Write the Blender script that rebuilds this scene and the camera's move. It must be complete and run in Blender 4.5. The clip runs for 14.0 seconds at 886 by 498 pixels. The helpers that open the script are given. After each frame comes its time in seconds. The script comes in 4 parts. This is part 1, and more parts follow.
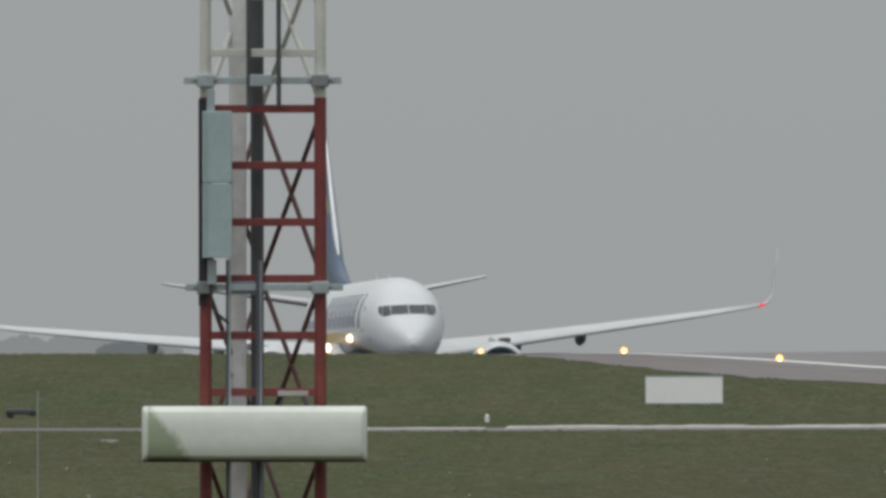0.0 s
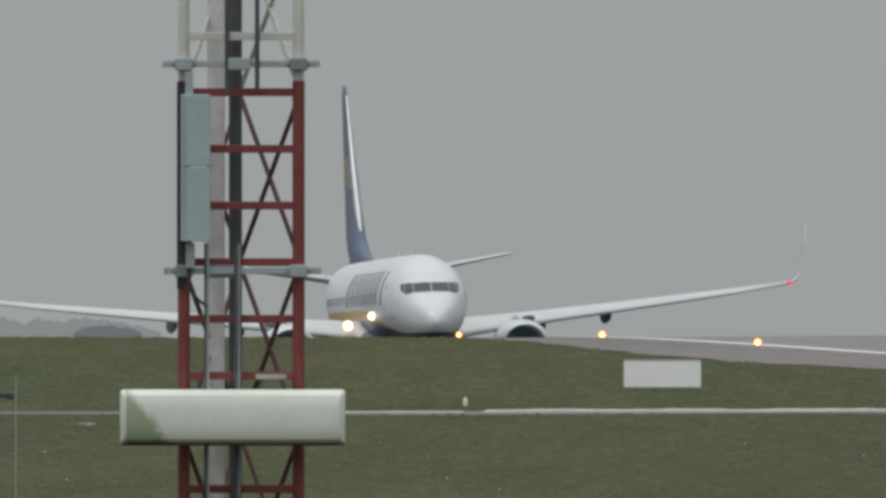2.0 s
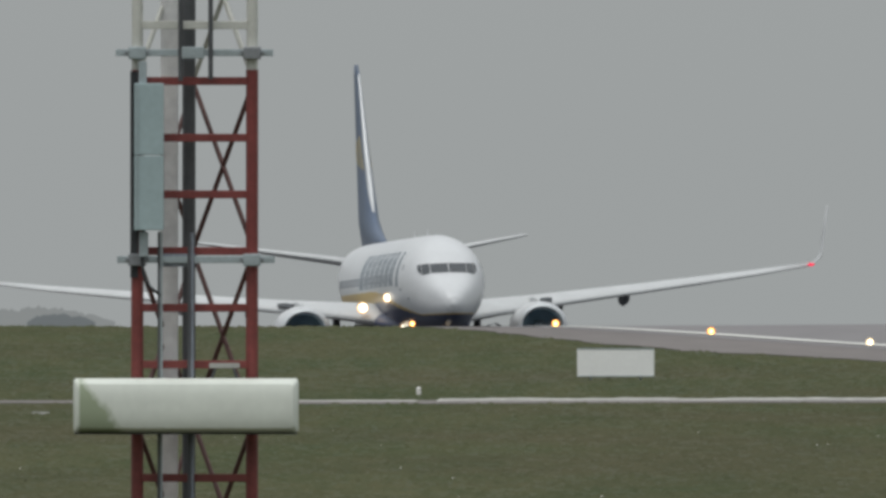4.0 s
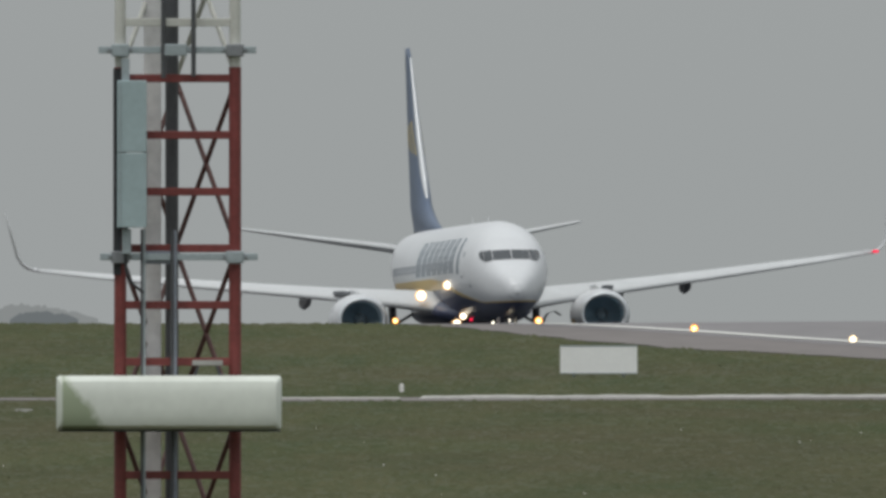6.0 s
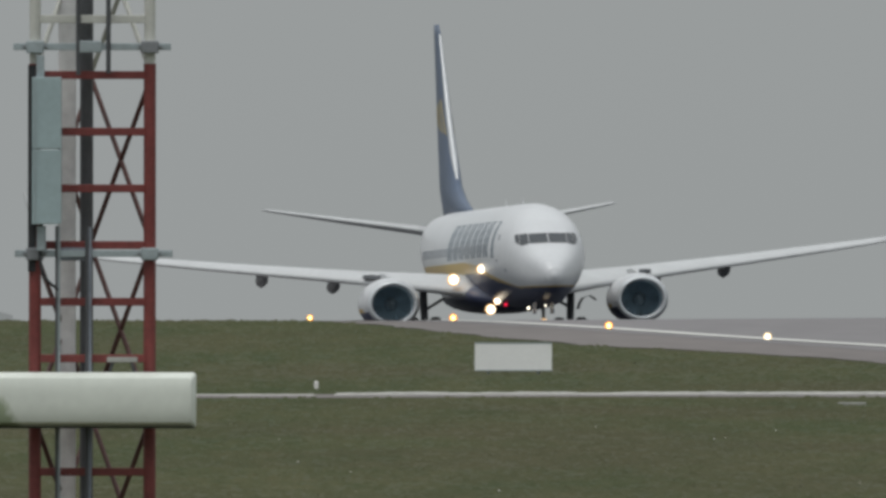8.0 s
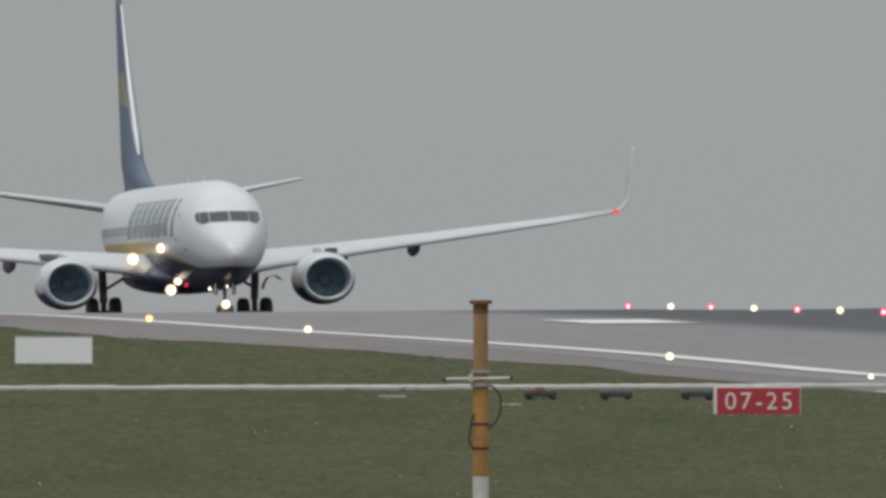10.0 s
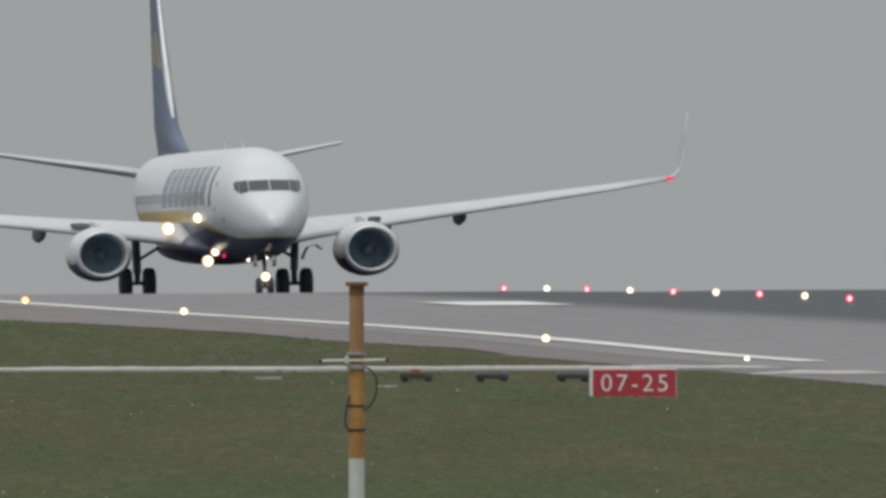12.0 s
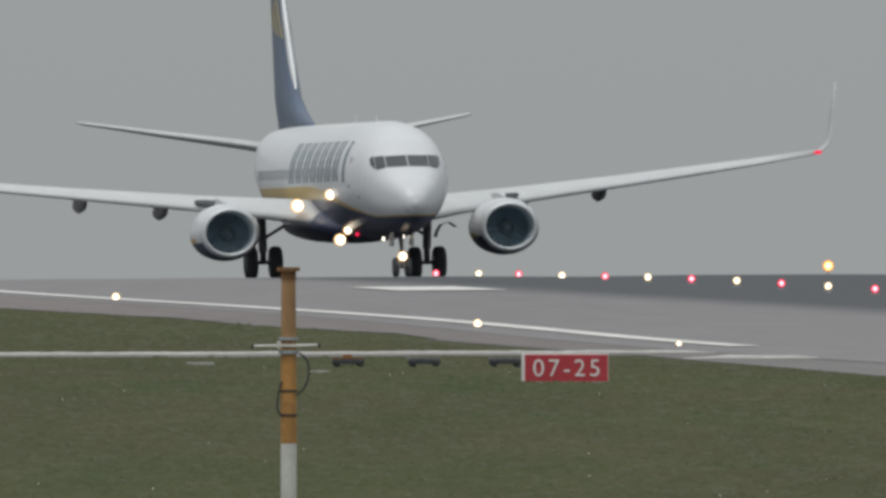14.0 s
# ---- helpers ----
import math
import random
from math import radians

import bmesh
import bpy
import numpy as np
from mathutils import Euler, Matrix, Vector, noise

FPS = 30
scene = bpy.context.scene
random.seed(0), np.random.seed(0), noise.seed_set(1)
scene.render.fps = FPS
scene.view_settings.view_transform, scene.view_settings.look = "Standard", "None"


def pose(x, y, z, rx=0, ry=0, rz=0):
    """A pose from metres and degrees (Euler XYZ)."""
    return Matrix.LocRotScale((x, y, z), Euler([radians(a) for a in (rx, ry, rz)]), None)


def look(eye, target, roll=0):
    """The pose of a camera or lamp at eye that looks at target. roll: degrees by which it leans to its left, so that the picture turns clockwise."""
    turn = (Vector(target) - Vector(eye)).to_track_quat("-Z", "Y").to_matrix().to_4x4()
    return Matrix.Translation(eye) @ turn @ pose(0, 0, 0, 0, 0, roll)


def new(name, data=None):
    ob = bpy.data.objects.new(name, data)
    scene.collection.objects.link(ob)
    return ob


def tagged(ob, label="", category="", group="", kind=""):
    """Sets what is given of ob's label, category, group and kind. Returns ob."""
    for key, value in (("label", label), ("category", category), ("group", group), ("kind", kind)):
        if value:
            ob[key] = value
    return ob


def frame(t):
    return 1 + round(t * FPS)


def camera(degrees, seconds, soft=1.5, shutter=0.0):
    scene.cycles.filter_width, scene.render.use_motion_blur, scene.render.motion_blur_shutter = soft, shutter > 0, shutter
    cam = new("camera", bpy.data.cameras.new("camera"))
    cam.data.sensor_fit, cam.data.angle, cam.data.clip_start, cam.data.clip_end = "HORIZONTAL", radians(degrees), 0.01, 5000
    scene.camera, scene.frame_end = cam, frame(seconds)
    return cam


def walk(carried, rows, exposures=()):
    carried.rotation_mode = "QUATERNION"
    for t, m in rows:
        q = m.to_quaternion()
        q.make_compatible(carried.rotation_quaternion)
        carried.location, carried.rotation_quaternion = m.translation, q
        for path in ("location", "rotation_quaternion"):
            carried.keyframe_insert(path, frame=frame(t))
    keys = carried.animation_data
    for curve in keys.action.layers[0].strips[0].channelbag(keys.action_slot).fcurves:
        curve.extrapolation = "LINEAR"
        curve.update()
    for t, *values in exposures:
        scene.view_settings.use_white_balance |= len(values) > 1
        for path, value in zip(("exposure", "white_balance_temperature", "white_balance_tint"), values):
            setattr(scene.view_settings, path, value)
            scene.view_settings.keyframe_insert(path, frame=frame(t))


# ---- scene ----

# The eye is the world's origin; the airfield lies a few metres below it, y runs away from it.
FOV = 1.4096
cam = camera(FOV, 14.0, soft=3.3)

# seconds, turn to the right, tilt up, roll (degrees)
PAN = [(0.0, -0.1515, -0.0803, -0.05), (0.5, -0.1514, -0.0729, 0.05), (1.0, -0.1317, -0.0895, -0.03), (1.5, -0.1246, -0.0951, 0.05),
       (2.0, -0.1169, -0.1064, 0.0), (2.5, -0.0934, -0.1214, 0.0), (3.0, -0.0906, -0.1187, 0.0), (3.2, -0.0754, -0.1160, 0.0),
       (5.3, -0.0275, -0.1405, 0.03), (5.5, -0.0038, -0.1244, -0.05), (6.0, -0.0157, -0.1285, 0.0), (6.5, 0.0, -0.1482, -0.1),
       (7.0, 0.0451, -0.1456, 0.03), (7.5, 0.1023, -0.1337, 0.02), (8.0, 0.12, -0.1332, 0.05), (8.2, 0.1276, -0.1266, 0.0),
       (10.3, 0.8852, -0.1531, 0.02), (10.5, 0.8697, -0.1609, 0.02), (11.0, 0.9616, -0.1746, 0.02), (11.5, 1.0787, -0.1827, -0.02),
       (12.0, 1.0486, -0.1726, 0.02), (12.5, 1.1016, -0.1821, 0.0), (13.0, 1.1155, -0.1917, 0.0), (13.5, 1.1354, -0.201, -0.03),
       (14.0, 1.157, -0.1963, -0.03)]
walk(cam, [(t, pose(0, 0, 0, 90 + up, 0, -right) @ pose(0, 0, 0, 0, 0, roll)) for t, right, up, roll in PAN],
     exposures=[(0.0, 0.0), (6.0, 0.0), (7.0, -0.07), (8.2, -0.09), (10.3, 0.0), (12.8, 0.0), (14.0, -0.05)])

# ---------------------------------------------------------------- light
world = bpy.data.worlds.new("overcast")
scene.world = world
world.use_nodes = True
wn, wl = world.node_tree.nodes, world.node_tree.links
wn.clear()
coord = wn.new("ShaderNodeTexCoord")
split = wn.new("ShaderNodeSeparateXYZ")
wl.new(coord.outputs["Generated"], split.inputs[0])
lift = wn.new("ShaderNodeMapRange")          # an overcast sky is three times as bright overhead as at the horizon
lift.inputs["To Min"].default_value, lift.inputs["To Max"].default_value = 1.0, 3.0
wl.new(split.outputs["Z"], lift.inputs["Value"])
cloud = wn.new("ShaderNodeVectorMath")
cloud.operation = "SCALE"
cloud.inputs[0].default_value = (0.321, 0.339, 0.342)
wl.new(lift.outputs[0], cloud.inputs["Scale"])
sky = wn.new("ShaderNodeTexSky")
sky.sky_type, sky.sun_disc = "NISHITA", False
sky.sun_elevation, sky.sun_rotation = radians(69), radians(212)
blend = wn.new("ShaderNodeMix")
blend.data_type = "RGBA"
blend.inputs["Factor"].default_value = 0.004
wl.new(cloud.outputs[0], blend.inputs["A"])
wl.new(sky.outputs[0], blend.inputs["B"])
back = wn.new("ShaderNodeBackground")
wl.new(blend.outputs["Result"], back.inputs["Color"])
back.inputs["Strength"].default_value = 1.0
wl.new(back.outputs[0], wn.new("ShaderNodeOutputWorld").inputs["Surface"])

sun = new("sun", bpy.data.lights.new("sun", "SUN"))
sun.data.energy, sun.data.angle, sun.data.color = 1.2, radians(30), (1.0, 0.97, 0.93)
sun.matrix_world = look((-20, -32, 100), (0, 0, 0))


# ---------------------------------------------------------------- materials
def material(name, base, rough=0.6, metal=0.0, vary=0.25, scale=2.0, fine=30.0, bump=0.0, tint=None, stretch=(1, 1, 1), spec=0.5):
    """Base colour broken at two scales, with fine relief."""
    m = bpy.data.materials.new(name)
    m.use_nodes = True
    n, l = m.node_tree.nodes, m.node_tree.links
    b = n["Principled BSDF"]
    tc = n.new("ShaderNodeTexCoord")
    mp = n.new("ShaderNodeMapping")
    mp.inputs["Scale"].default_value = stretch
    l.new(tc.outputs["Object"], mp.inputs["Vector"])
    big, small = n.new("ShaderNodeTexNoise"), n.new("ShaderNodeTexNoise")
    for tex, sc in ((big, scale), (small, fine)):
        tex.inputs["Scale"].default_value, tex.inputs["Detail"].default_value = sc, 5
        l.new(mp.outputs[0], tex.inputs["Vector"])
    both = n.new("ShaderNodeMath")
    both.operation = "MULTIPLY_ADD"
    l.new(small.outputs["Fac"], both.inputs[0])
    both.inputs[1].default_value = 0.45
    half = n.new("ShaderNodeMath")
    half.operation = "MULTIPLY"
    half.inputs[1].default_value = 0.55
    l.new(big.outputs["Fac"], half.inputs[0])
    l.new(half.outputs[0], both.inputs[2])
    ramp = n.new("ShaderNodeValToRGB")
    ramp.color_ramp.elements[0].position, ramp.color_ramp.elements[1].position = 0.32, 0.68
    dark = [c * (1 - vary) for c in base]
    light = [min(1, c * (1 + vary)) for c in (tint or base)]
    ramp.color_ramp.elements[0].color, ramp.color_ramp.elements[1].color = (*dark, 1), (*light, 1)
    l.new(both.outputs[0], ramp.inputs[0])
    l.new(ramp.outputs[0], b.inputs["Base Color"])
    b.inputs["Roughness"].default_value, b.inputs["Metallic"].default_value = rough, metal
    b.inputs["Specular IOR Level"].default_value = spec
    if bump:
        bm_ = n.new("ShaderNodeBump")
        bm_.inputs["Strength"].default_value, bm_.inputs["Distance"].default_value = bump, 0.02
        l.new(both.outputs[0], bm_.inputs["Height"])
        l.new(bm_.outputs[0], b.inputs["Normal"])
    return m


def glow(name, color, strength):
    m = bpy.data.materials.new(name)
    m.use_nodes = True
    b = m.node_tree.nodes["Principled BSDF"]
    b.inputs["Base Color"].default_value = (*[c * 0.1 for c in color], 1)
    b.inputs["Roughness"].default_value = 0.8
    b.inputs["Emission Color"].default_value = (*color, 1)
    b.inputs["Emission Strength"].default_value = strength
    return m


GRASS = material("grass", (0.059, 0.075, 0.038), 0.95, vary=0.11, scale=0.30, fine=2.4, tint=(0.076, 0.078, 0.043), stretch=(1, 0.06, 1), spec=0.1)
BLADE = material("grass_blade", (0.063, 0.080, 0.040), 0.9, vary=0.12, scale=0.30, fine=2.4, tint=(0.082, 0.082, 0.045), stretch=(1, 0.06, 1), spec=0.1)
ASPHALT = material("asphalt", (0.160, 0.142, 0.137), 0.7, vary=0.16, scale=0.06, fine=0.9, stretch=(1, 0.12, 1), spec=0.2)
TAXI = material("taxiway_asphalt", (0.166, 0.156, 0.153), 0.7, vary=0.14, scale=0.06, fine=0.9, stretch=(1, 0.12, 1), spec=0.2)
LINE = material("line_paint", (0.62, 0.61, 0.58), 0.6, vary=0.25, scale=0.4, fine=4)
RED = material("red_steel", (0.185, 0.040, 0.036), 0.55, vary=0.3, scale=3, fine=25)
BRACE_RED = material("dark_red_steel", (0.105, 0.045, 0.04), 0.6, vary=0.35, scale=3, fine=25)
WHITE_STEEL = material("white_steel", (0.56, 0.56, 0.52), 0.5, vary=0.15, scale=3, fine=25)
ZINC = material("galvanised_steel", (0.36, 0.41, 0.43), 0.5, 0.3, vary=0.2, scale=6, fine=40)
DARK_PIPE = material("dark_grey_pipe", (0.075, 0.078, 0.085), 0.5, vary=0.25, scale=3, fine=30)
MID_PIPE = material("slate_grey_conduit", (0.21, 0.23, 0.27), 0.5, vary=0.25, scale=3, fine=30)
CONCRETE = material("worn_concrete", (0.33, 0.33, 0.31), 0.85, vary=0.25, scale=2, fine=12)
PALE_PIPE = material("pale_grey_tray", (0.84, 0.83, 0.84), 0.55, vary=0.2, scale=2, fine=12)
CABINET = material("grey_blue_cabinet", (0.35, 0.44, 0.46), 0.5, vary=0.1, scale=3, fine=20)
YELLOW = material("yellow_paint", (0.41, 0.205, 0.060), 0.55, vary=0.3, scale=4, fine=25)
OLD_YELLOW = material("weathered_yellow", (0.36, 0.205, 0.095), 0.65, vary=0.3, scale=5, fine=30, stretch=(1, 1, 0.25))
RUST = material("rusty_yellow", (0.235, 0.115, 0.045), 0.75, vary=0.35, scale=8, fine=40)
BLACK = material("black_rubber", (0.032, 0.033, 0.036), 0.8, vary=0.3, scale=5, fine=30)
WHITE_SIGN = material("white_panel", (0.90, 0.90, 0.89), 0.5, vary=0.05, scale=1.2, fine=10)
SIGN_RED = material("sign_red", (0.47, 0.045, 0.06), 0.45, vary=0.1, scale=1.5, fine=12)
SIGN_WHITE = material("sign_letter_white", (0.80, 0.77, 0.76), 0.5, vary=0.06, scale=2, fine=10)
PLANE_WHITE = material("aircraft_white", (0.61, 0.62, 0.64), 0.32, vary=0.05, scale=0.6, fine=6)
WING_GREY = material("wing_grey", (0.51, 0.52, 0.53), 0.45, vary=0.08, scale=0.8, fine=6)
METAL = material("bare_metal", (0.55, 0.56, 0.58), 0.40, 0.6, vary=0.06, scale=1, fine=8)
LIP = material("inlet_lip_metal", (0.62, 0.64, 0.66), 0.42, 0.35, vary=0.06, scale=1, fine=8)
# Navy is lifted above the true paint to stand in for distance haze.
NAVY = material("hazed_navy_paint", (0.050, 0.060, 0.115), 0.35, vary=0.12, scale=1, fine=8)
# Fin blue is paled to carry the haze before the tail.
FIN_BLUE = material("hazed_fin_blue", (0.088, 0.122, 0.188), 0.45, vary=0.12, scale=0.5, fine=5)
GOLD = material("golden_yellow", (0.56, 0.38, 0.10), 0.4, vary=0.08, scale=1, fine=8)
EMBLEM = material("emblem_gold", (0.50, 0.40, 0.19), 0.45, vary=0.08, scale=1, fine=8)
# Gear grey is raised too, as haze would lighten the legs.
GEAR_GREY = material("gear_grey", (0.23, 0.24, 0.255), 0.5, 0.2, vary=0.2, scale=4, fine=25)
# Fan and DUCT are lifted and blued for haze over the inlet.
FAN_DARK = material("hazed_fan_titanium", (0.42, 0.53, 0.60), 0.5, 0.2, vary=0.2, scale=3, fine=20)
SPINNER = material("spinner_grey", (0.13, 0.16, 0.18), 0.6, vary=0.1, scale=3, fine=20)
DUCT = material("inlet_duct", (0.42, 0.53, 0.59), 0.5, vary=0.1, scale=3, fine=20)
# Paler than rubber: distance haze is put into the tyre colour.
TYRE = material("hazed_tyre_rubber", (0.105, 0.112, 0.120), 0.85, vary=0.25, scale=5, fine=30)
# Set near the sky's brightness, so the grey paints haze over the winglet.
WINGLET = material("hazed_winglet_grey", (0.42, 0.43, 0.44), 0.5, vary=0.06, scale=0.8, fine=6)
CABIN_PANE = material("cabin_glass", (0.27, 0.29, 0.32), 0.3, vary=0.1, scale=2, fine=8)
PANE = material("cockpit_glass", (0.06, 0.066, 0.075), 0.15, vary=0.1, scale=2, fine=8)
LAMP_WHITE = glow("lamp_white", (1.0, 0.74, 0.42), 1.5)
LAMP_AMBER = glow("lamp_amber", (1.0, 0.36, 0.06), 1.4)
LAMP_RED = glow("lamp_red", (1.0, 0.02, 0.08), 1.1)
BULB_WHITE = glow("bulb_white", (1.0, 0.93, 0.75), 3.5)
BULB_AMBER = glow("bulb_amber", (1.0, 0.72, 0.25), 4.0)
BULB_RED = glow("bulb_red", (1.0, 0.40, 0.46), 2.6)
BULB_OF = {LAMP_WHITE: BULB_WHITE, LAMP_AMBER: BULB_AMBER, LAMP_RED: BULB_RED}
# Orange of the glare round a landing lamp, put on an enlarged lens.
LANDING = glow("landing_halo", (1.0, 0.60, 0.26), 1.25)
LANDING_CORE = glow("landing_bulb", (1.0, 0.93, 0.75), 3.5)
PIGEON = material("dark_feather", (0.035, 0.037, 0.045), 0.8, vary=0.3, scale=12, fine=60)
# Glowing wood colours with the mist already mixed in.
MIST_FAR = glow("painted_mist_wood", (0.255, 0.270, 0.270), 0.85)
MIST_NEAR = glow("painted_mist_thicket", (0.148, 0.165, 0.172), 0.85)
# Name bars are paler than navy, with distance haze in their colour.
NAME_BLUE = material("hazed_name_blue", (0.085, 0.125, 0.165), 0.4, vary=0.12, scale=1, fine=8)


def radome_material():
    """Off-white shell with a patch of green algae near one end."""
    m = material("radome_shell", (0.70, 0.73, 0.67), 0.4, vary=0.06, scale=2, fine=14)
    n, l = m.node_tree.nodes, m.node_tree.links
    b, ramp = n["Principled BSDF"], n["Color Ramp"]
    tc, sep, tex = n.new("ShaderNodeTexCoord"), n.new("ShaderNodeSeparateXYZ"), n.new("ShaderNodeTexNoise")
    l.new(tc.outputs["Object"], sep.inputs[0])
    tex.inputs["Scale"].default_value, tex.inputs["Detail"].default_value = 9, 6
    l.new(tc.outputs["Object"], tex.inputs["Vector"])
    reach = n.new("ShaderNodeMath")            # x + 0.78 z, ragged by noise
    reach.operation = "MULTIPLY_ADD"
    l.new(sep.outputs["Z"], reach.inputs[0])
    reach.inputs[1].default_value = 0.78
    l.new(sep.outputs["X"], reach.inputs[2])
    rag = n.new("ShaderNodeMath")
    rag.operation = "MULTIPLY_ADD"
    l.new(tex.outputs["Fac"], rag.inputs[0])
    rag.inputs[1].default_value = 0.22
    l.new(reach.outputs[0], rag.inputs[2])
    edge = n.new("ShaderNodeMapRange")
    edge.inputs["From Min"].default_value, edge.inputs["From Max"].default_value = -0.63, -0.55
    edge.inputs["To Min"].default_value, edge.inputs["To Max"].default_value = 0.85, 0.0
    l.new(rag.outputs[0], edge.inputs["Value"])
    rim = n.new("ShaderNodeMapRange")            # the rim itself stays clean
    rim.inputs["From Min"].default_value, rim.inputs["From Max"].default_value = -0.905, -0.885
    rim.inputs["To Min"].default_value, rim.inputs["To Max"].default_value = 0.15, 1.0
    l.new(sep.outputs["X"], rim.inputs["Value"])
    grown = n.new("ShaderNodeMath")
    grown.operation = "MULTIPLY"
    l.new(edge.outputs[0], grown.inputs[0])
    l.new(rim.outputs[0], grown.inputs[1])
    mix = n.new("ShaderNodeMix")
    mix.data_type = "RGBA"
    l.new(grown.outputs[0], mix.inputs["Factor"])
    l.new(ramp.outputs[0], mix.inputs["A"])
    mix.inputs["B"].default_value = (0.25, 0.30, 0.18, 1)
    l.new(mix.outputs["Result"], b.inputs["Base Color"])
    return m


def fuselage_material():
    """White hull, navy belly and a golden line between, which climbs from the nose aft."""
    m = material("hull_paint", (0.61, 0.62, 0.64), 0.3, vary=0.05, scale=0.5, fine=5)
    n, l = m.node_tree.nodes, m.node_tree.links
    b, ramp = n["Principled BSDF"], n["Color Ramp"]
    tc, sep = n.new("ShaderNodeTexCoord"), n.new("ShaderNodeSeparateXYZ")
    l.new(tc.outputs["Object"], sep.inputs[0])
    line = n.new("ShaderNodeMapRange")
    line.inputs["From Min"].default_value, line.inputs["From Max"].default_value = 0.0, 9.0
    line.inputs["To Min"].default_value, line.inputs["To Max"].default_value = 1.72, 2.66
    l.new(sep.outputs["Y"], line.inputs["Value"])
    chin = n.new("ShaderNodeMath")               # level round the chin, navy standing in for the shade there
    chin.operation = "MAXIMUM"
    l.new(line.outputs[0], chin.inputs[0])
    chin.inputs[1].default_value = 1.98
    over = n.new("ShaderNodeMath")
    over.operation = "SUBTRACT"
    l.new(sep.outputs["Z"], over.inputs[0])
    l.new(chin.outputs[0], over.inputs[1])
    last = ramp.outputs[0]
    wide = n.new("ShaderNodeMapRange")          # the golden line broadens aft
    wide.inputs["From Min"].default_value, wide.inputs["From Max"].default_value = 3.0, 14.0
    wide.inputs["To Min"].default_value, wide.inputs["To Max"].default_value = 0.05, 0.46
    l.new(sep.outputs["Y"], wide.inputs["Value"])
    above = n.new("ShaderNodeMath")
    above.operation = "LESS_THAN"
    l.new(over.outputs[0], above.inputs[0])
    l.new(wide.outputs[0], above.inputs[1])
    below = n.new("ShaderNodeMath")
    below.operation = "LESS_THAN"
    l.new(over.outputs[0], below.inputs[0])
    below.inputs[1].default_value = 0.0
    # The belly navy here carries the same haze lift as NAVY.
    for test, color in ((above, (0.52, 0.36, 0.10, 1)), (below, (0.050, 0.060, 0.115, 1))):
        mix = n.new("ShaderNodeMix")
        mix.data_type = "RGBA"
        l.new(test.outputs[0], mix.inputs["Factor"])
        l.new(last, mix.inputs["A"])
        mix.inputs["B"].default_value = color
        last = mix.outputs["Result"]
    l.new(last, b.inputs["Base Color"])
    return m


def runway_material():
    """Pale damp asphalt, darkened by rubber along its middle; the band's edges are soft."""
    m = material("runway_asphalt", (0.191, 0.179, 0.184), 0.65, vary=0.12, scale=0.05, fine=0.7, stretch=(1, 0.12, 1), spec=0.22)
    n, l = m.node_tree.nodes, m.node_tree.links
    b, ramp = n["Principled BSDF"], n["Color Ramp"]
    tc, dot = n.new("ShaderNodeTexCoord"), n.new("ShaderNodeVectorMath")
    dot.operation = "DOT_PRODUCT"
    l.new(tc.outputs["Object"], dot.inputs[0])
    dot.inputs[1].default_value = (1.0, 0.1063, 0.0)
    off, near, beyond, size = [n.new("ShaderNodeMath") for _ in range(4)]
    off.operation, near.operation, beyond.operation, size.operation = "SUBTRACT", "MULTIPLY", "MULTIPLY", "MAXIMUM"
    l.new(dot.outputs["Value"], off.inputs[0])
    off.inputs[1].default_value = 22.5 + 1238 * 0.1063
    near.inputs[1].default_value, beyond.inputs[1].default_value = -1.0, 0.35     # the worn band reaches further on the far half
    for half in (near, beyond):
        l.new(off.outputs[0], half.inputs[0])
    l.new(near.outputs[0], size.inputs[0])
    l.new(beyond.outputs[0], size.inputs[1])
    band = n.new("ShaderNodeMapRange")
    band.interpolation_type = "SMOOTHSTEP"
    band.inputs["From Min"].default_value, band.inputs["From Max"].default_value = 5.0, 10.5
    band.inputs["To Min"].default_value, band.inputs["To Max"].default_value = 0.9, 0.0
    l.new(size.outputs[0], band.inputs["Value"])
    mix = n.new("ShaderNodeMix")
    mix.data_type = "RGBA"
    l.new(band.outputs[0], mix.inputs["Factor"])
    l.new(ramp.outputs[0], mix.inputs["A"])
    mix.inputs["B"].default_value = (0.040, 0.046, 0.054, 1)
    l.new(mix.outputs["Result"], b.inputs["Base Color"])
    return m


def patchy(m, other, amount):
    """Broad worn patches of another tint over a turf material."""
    n, l = m.node_tree.nodes, m.node_tree.links
    b, ramp = n["Principled BSDF"], n["Color Ramp"]
    tc, mp, tex = n.new("ShaderNodeTexCoord"), n.new("ShaderNodeMapping"), n.new("ShaderNodeTexNoise")
    mp.inputs["Scale"].default_value = (0.07, 0.019, 1)
    l.new(tc.outputs["Object"], mp.inputs["Vector"])
    l.new(mp.outputs[0], tex.inputs["Vector"])
    tex.inputs["Scale"].default_value, tex.inputs["Detail"].default_value = 1.0, 3
    reach = n.new("ShaderNodeMapRange")
    reach.inputs["From Min"].default_value, reach.inputs["From Max"].default_value = 0.42, 0.62
    reach.inputs["To Min"].default_value, reach.inputs["To Max"].default_value = 0.0, amount
    l.new(tex.outputs["Fac"], reach.inputs["Value"])
    mix = n.new("ShaderNodeMix")
    mix.data_type = "RGBA"
    l.new(reach.outputs[0], mix.inputs["Factor"])
    l.new(ramp.outputs[0], mix.inputs["A"])
    mix.inputs["B"].default_value = (*other, 1)
    l.new(mix.outputs["Result"], b.inputs["Base Color"])


for turf in (GRASS, BLADE):
    patchy(turf, (0.083, 0.072, 0.047), 0.45)
RADOME = radome_material()
RUNWAY = runway_material()
HULL = fuselage_material()


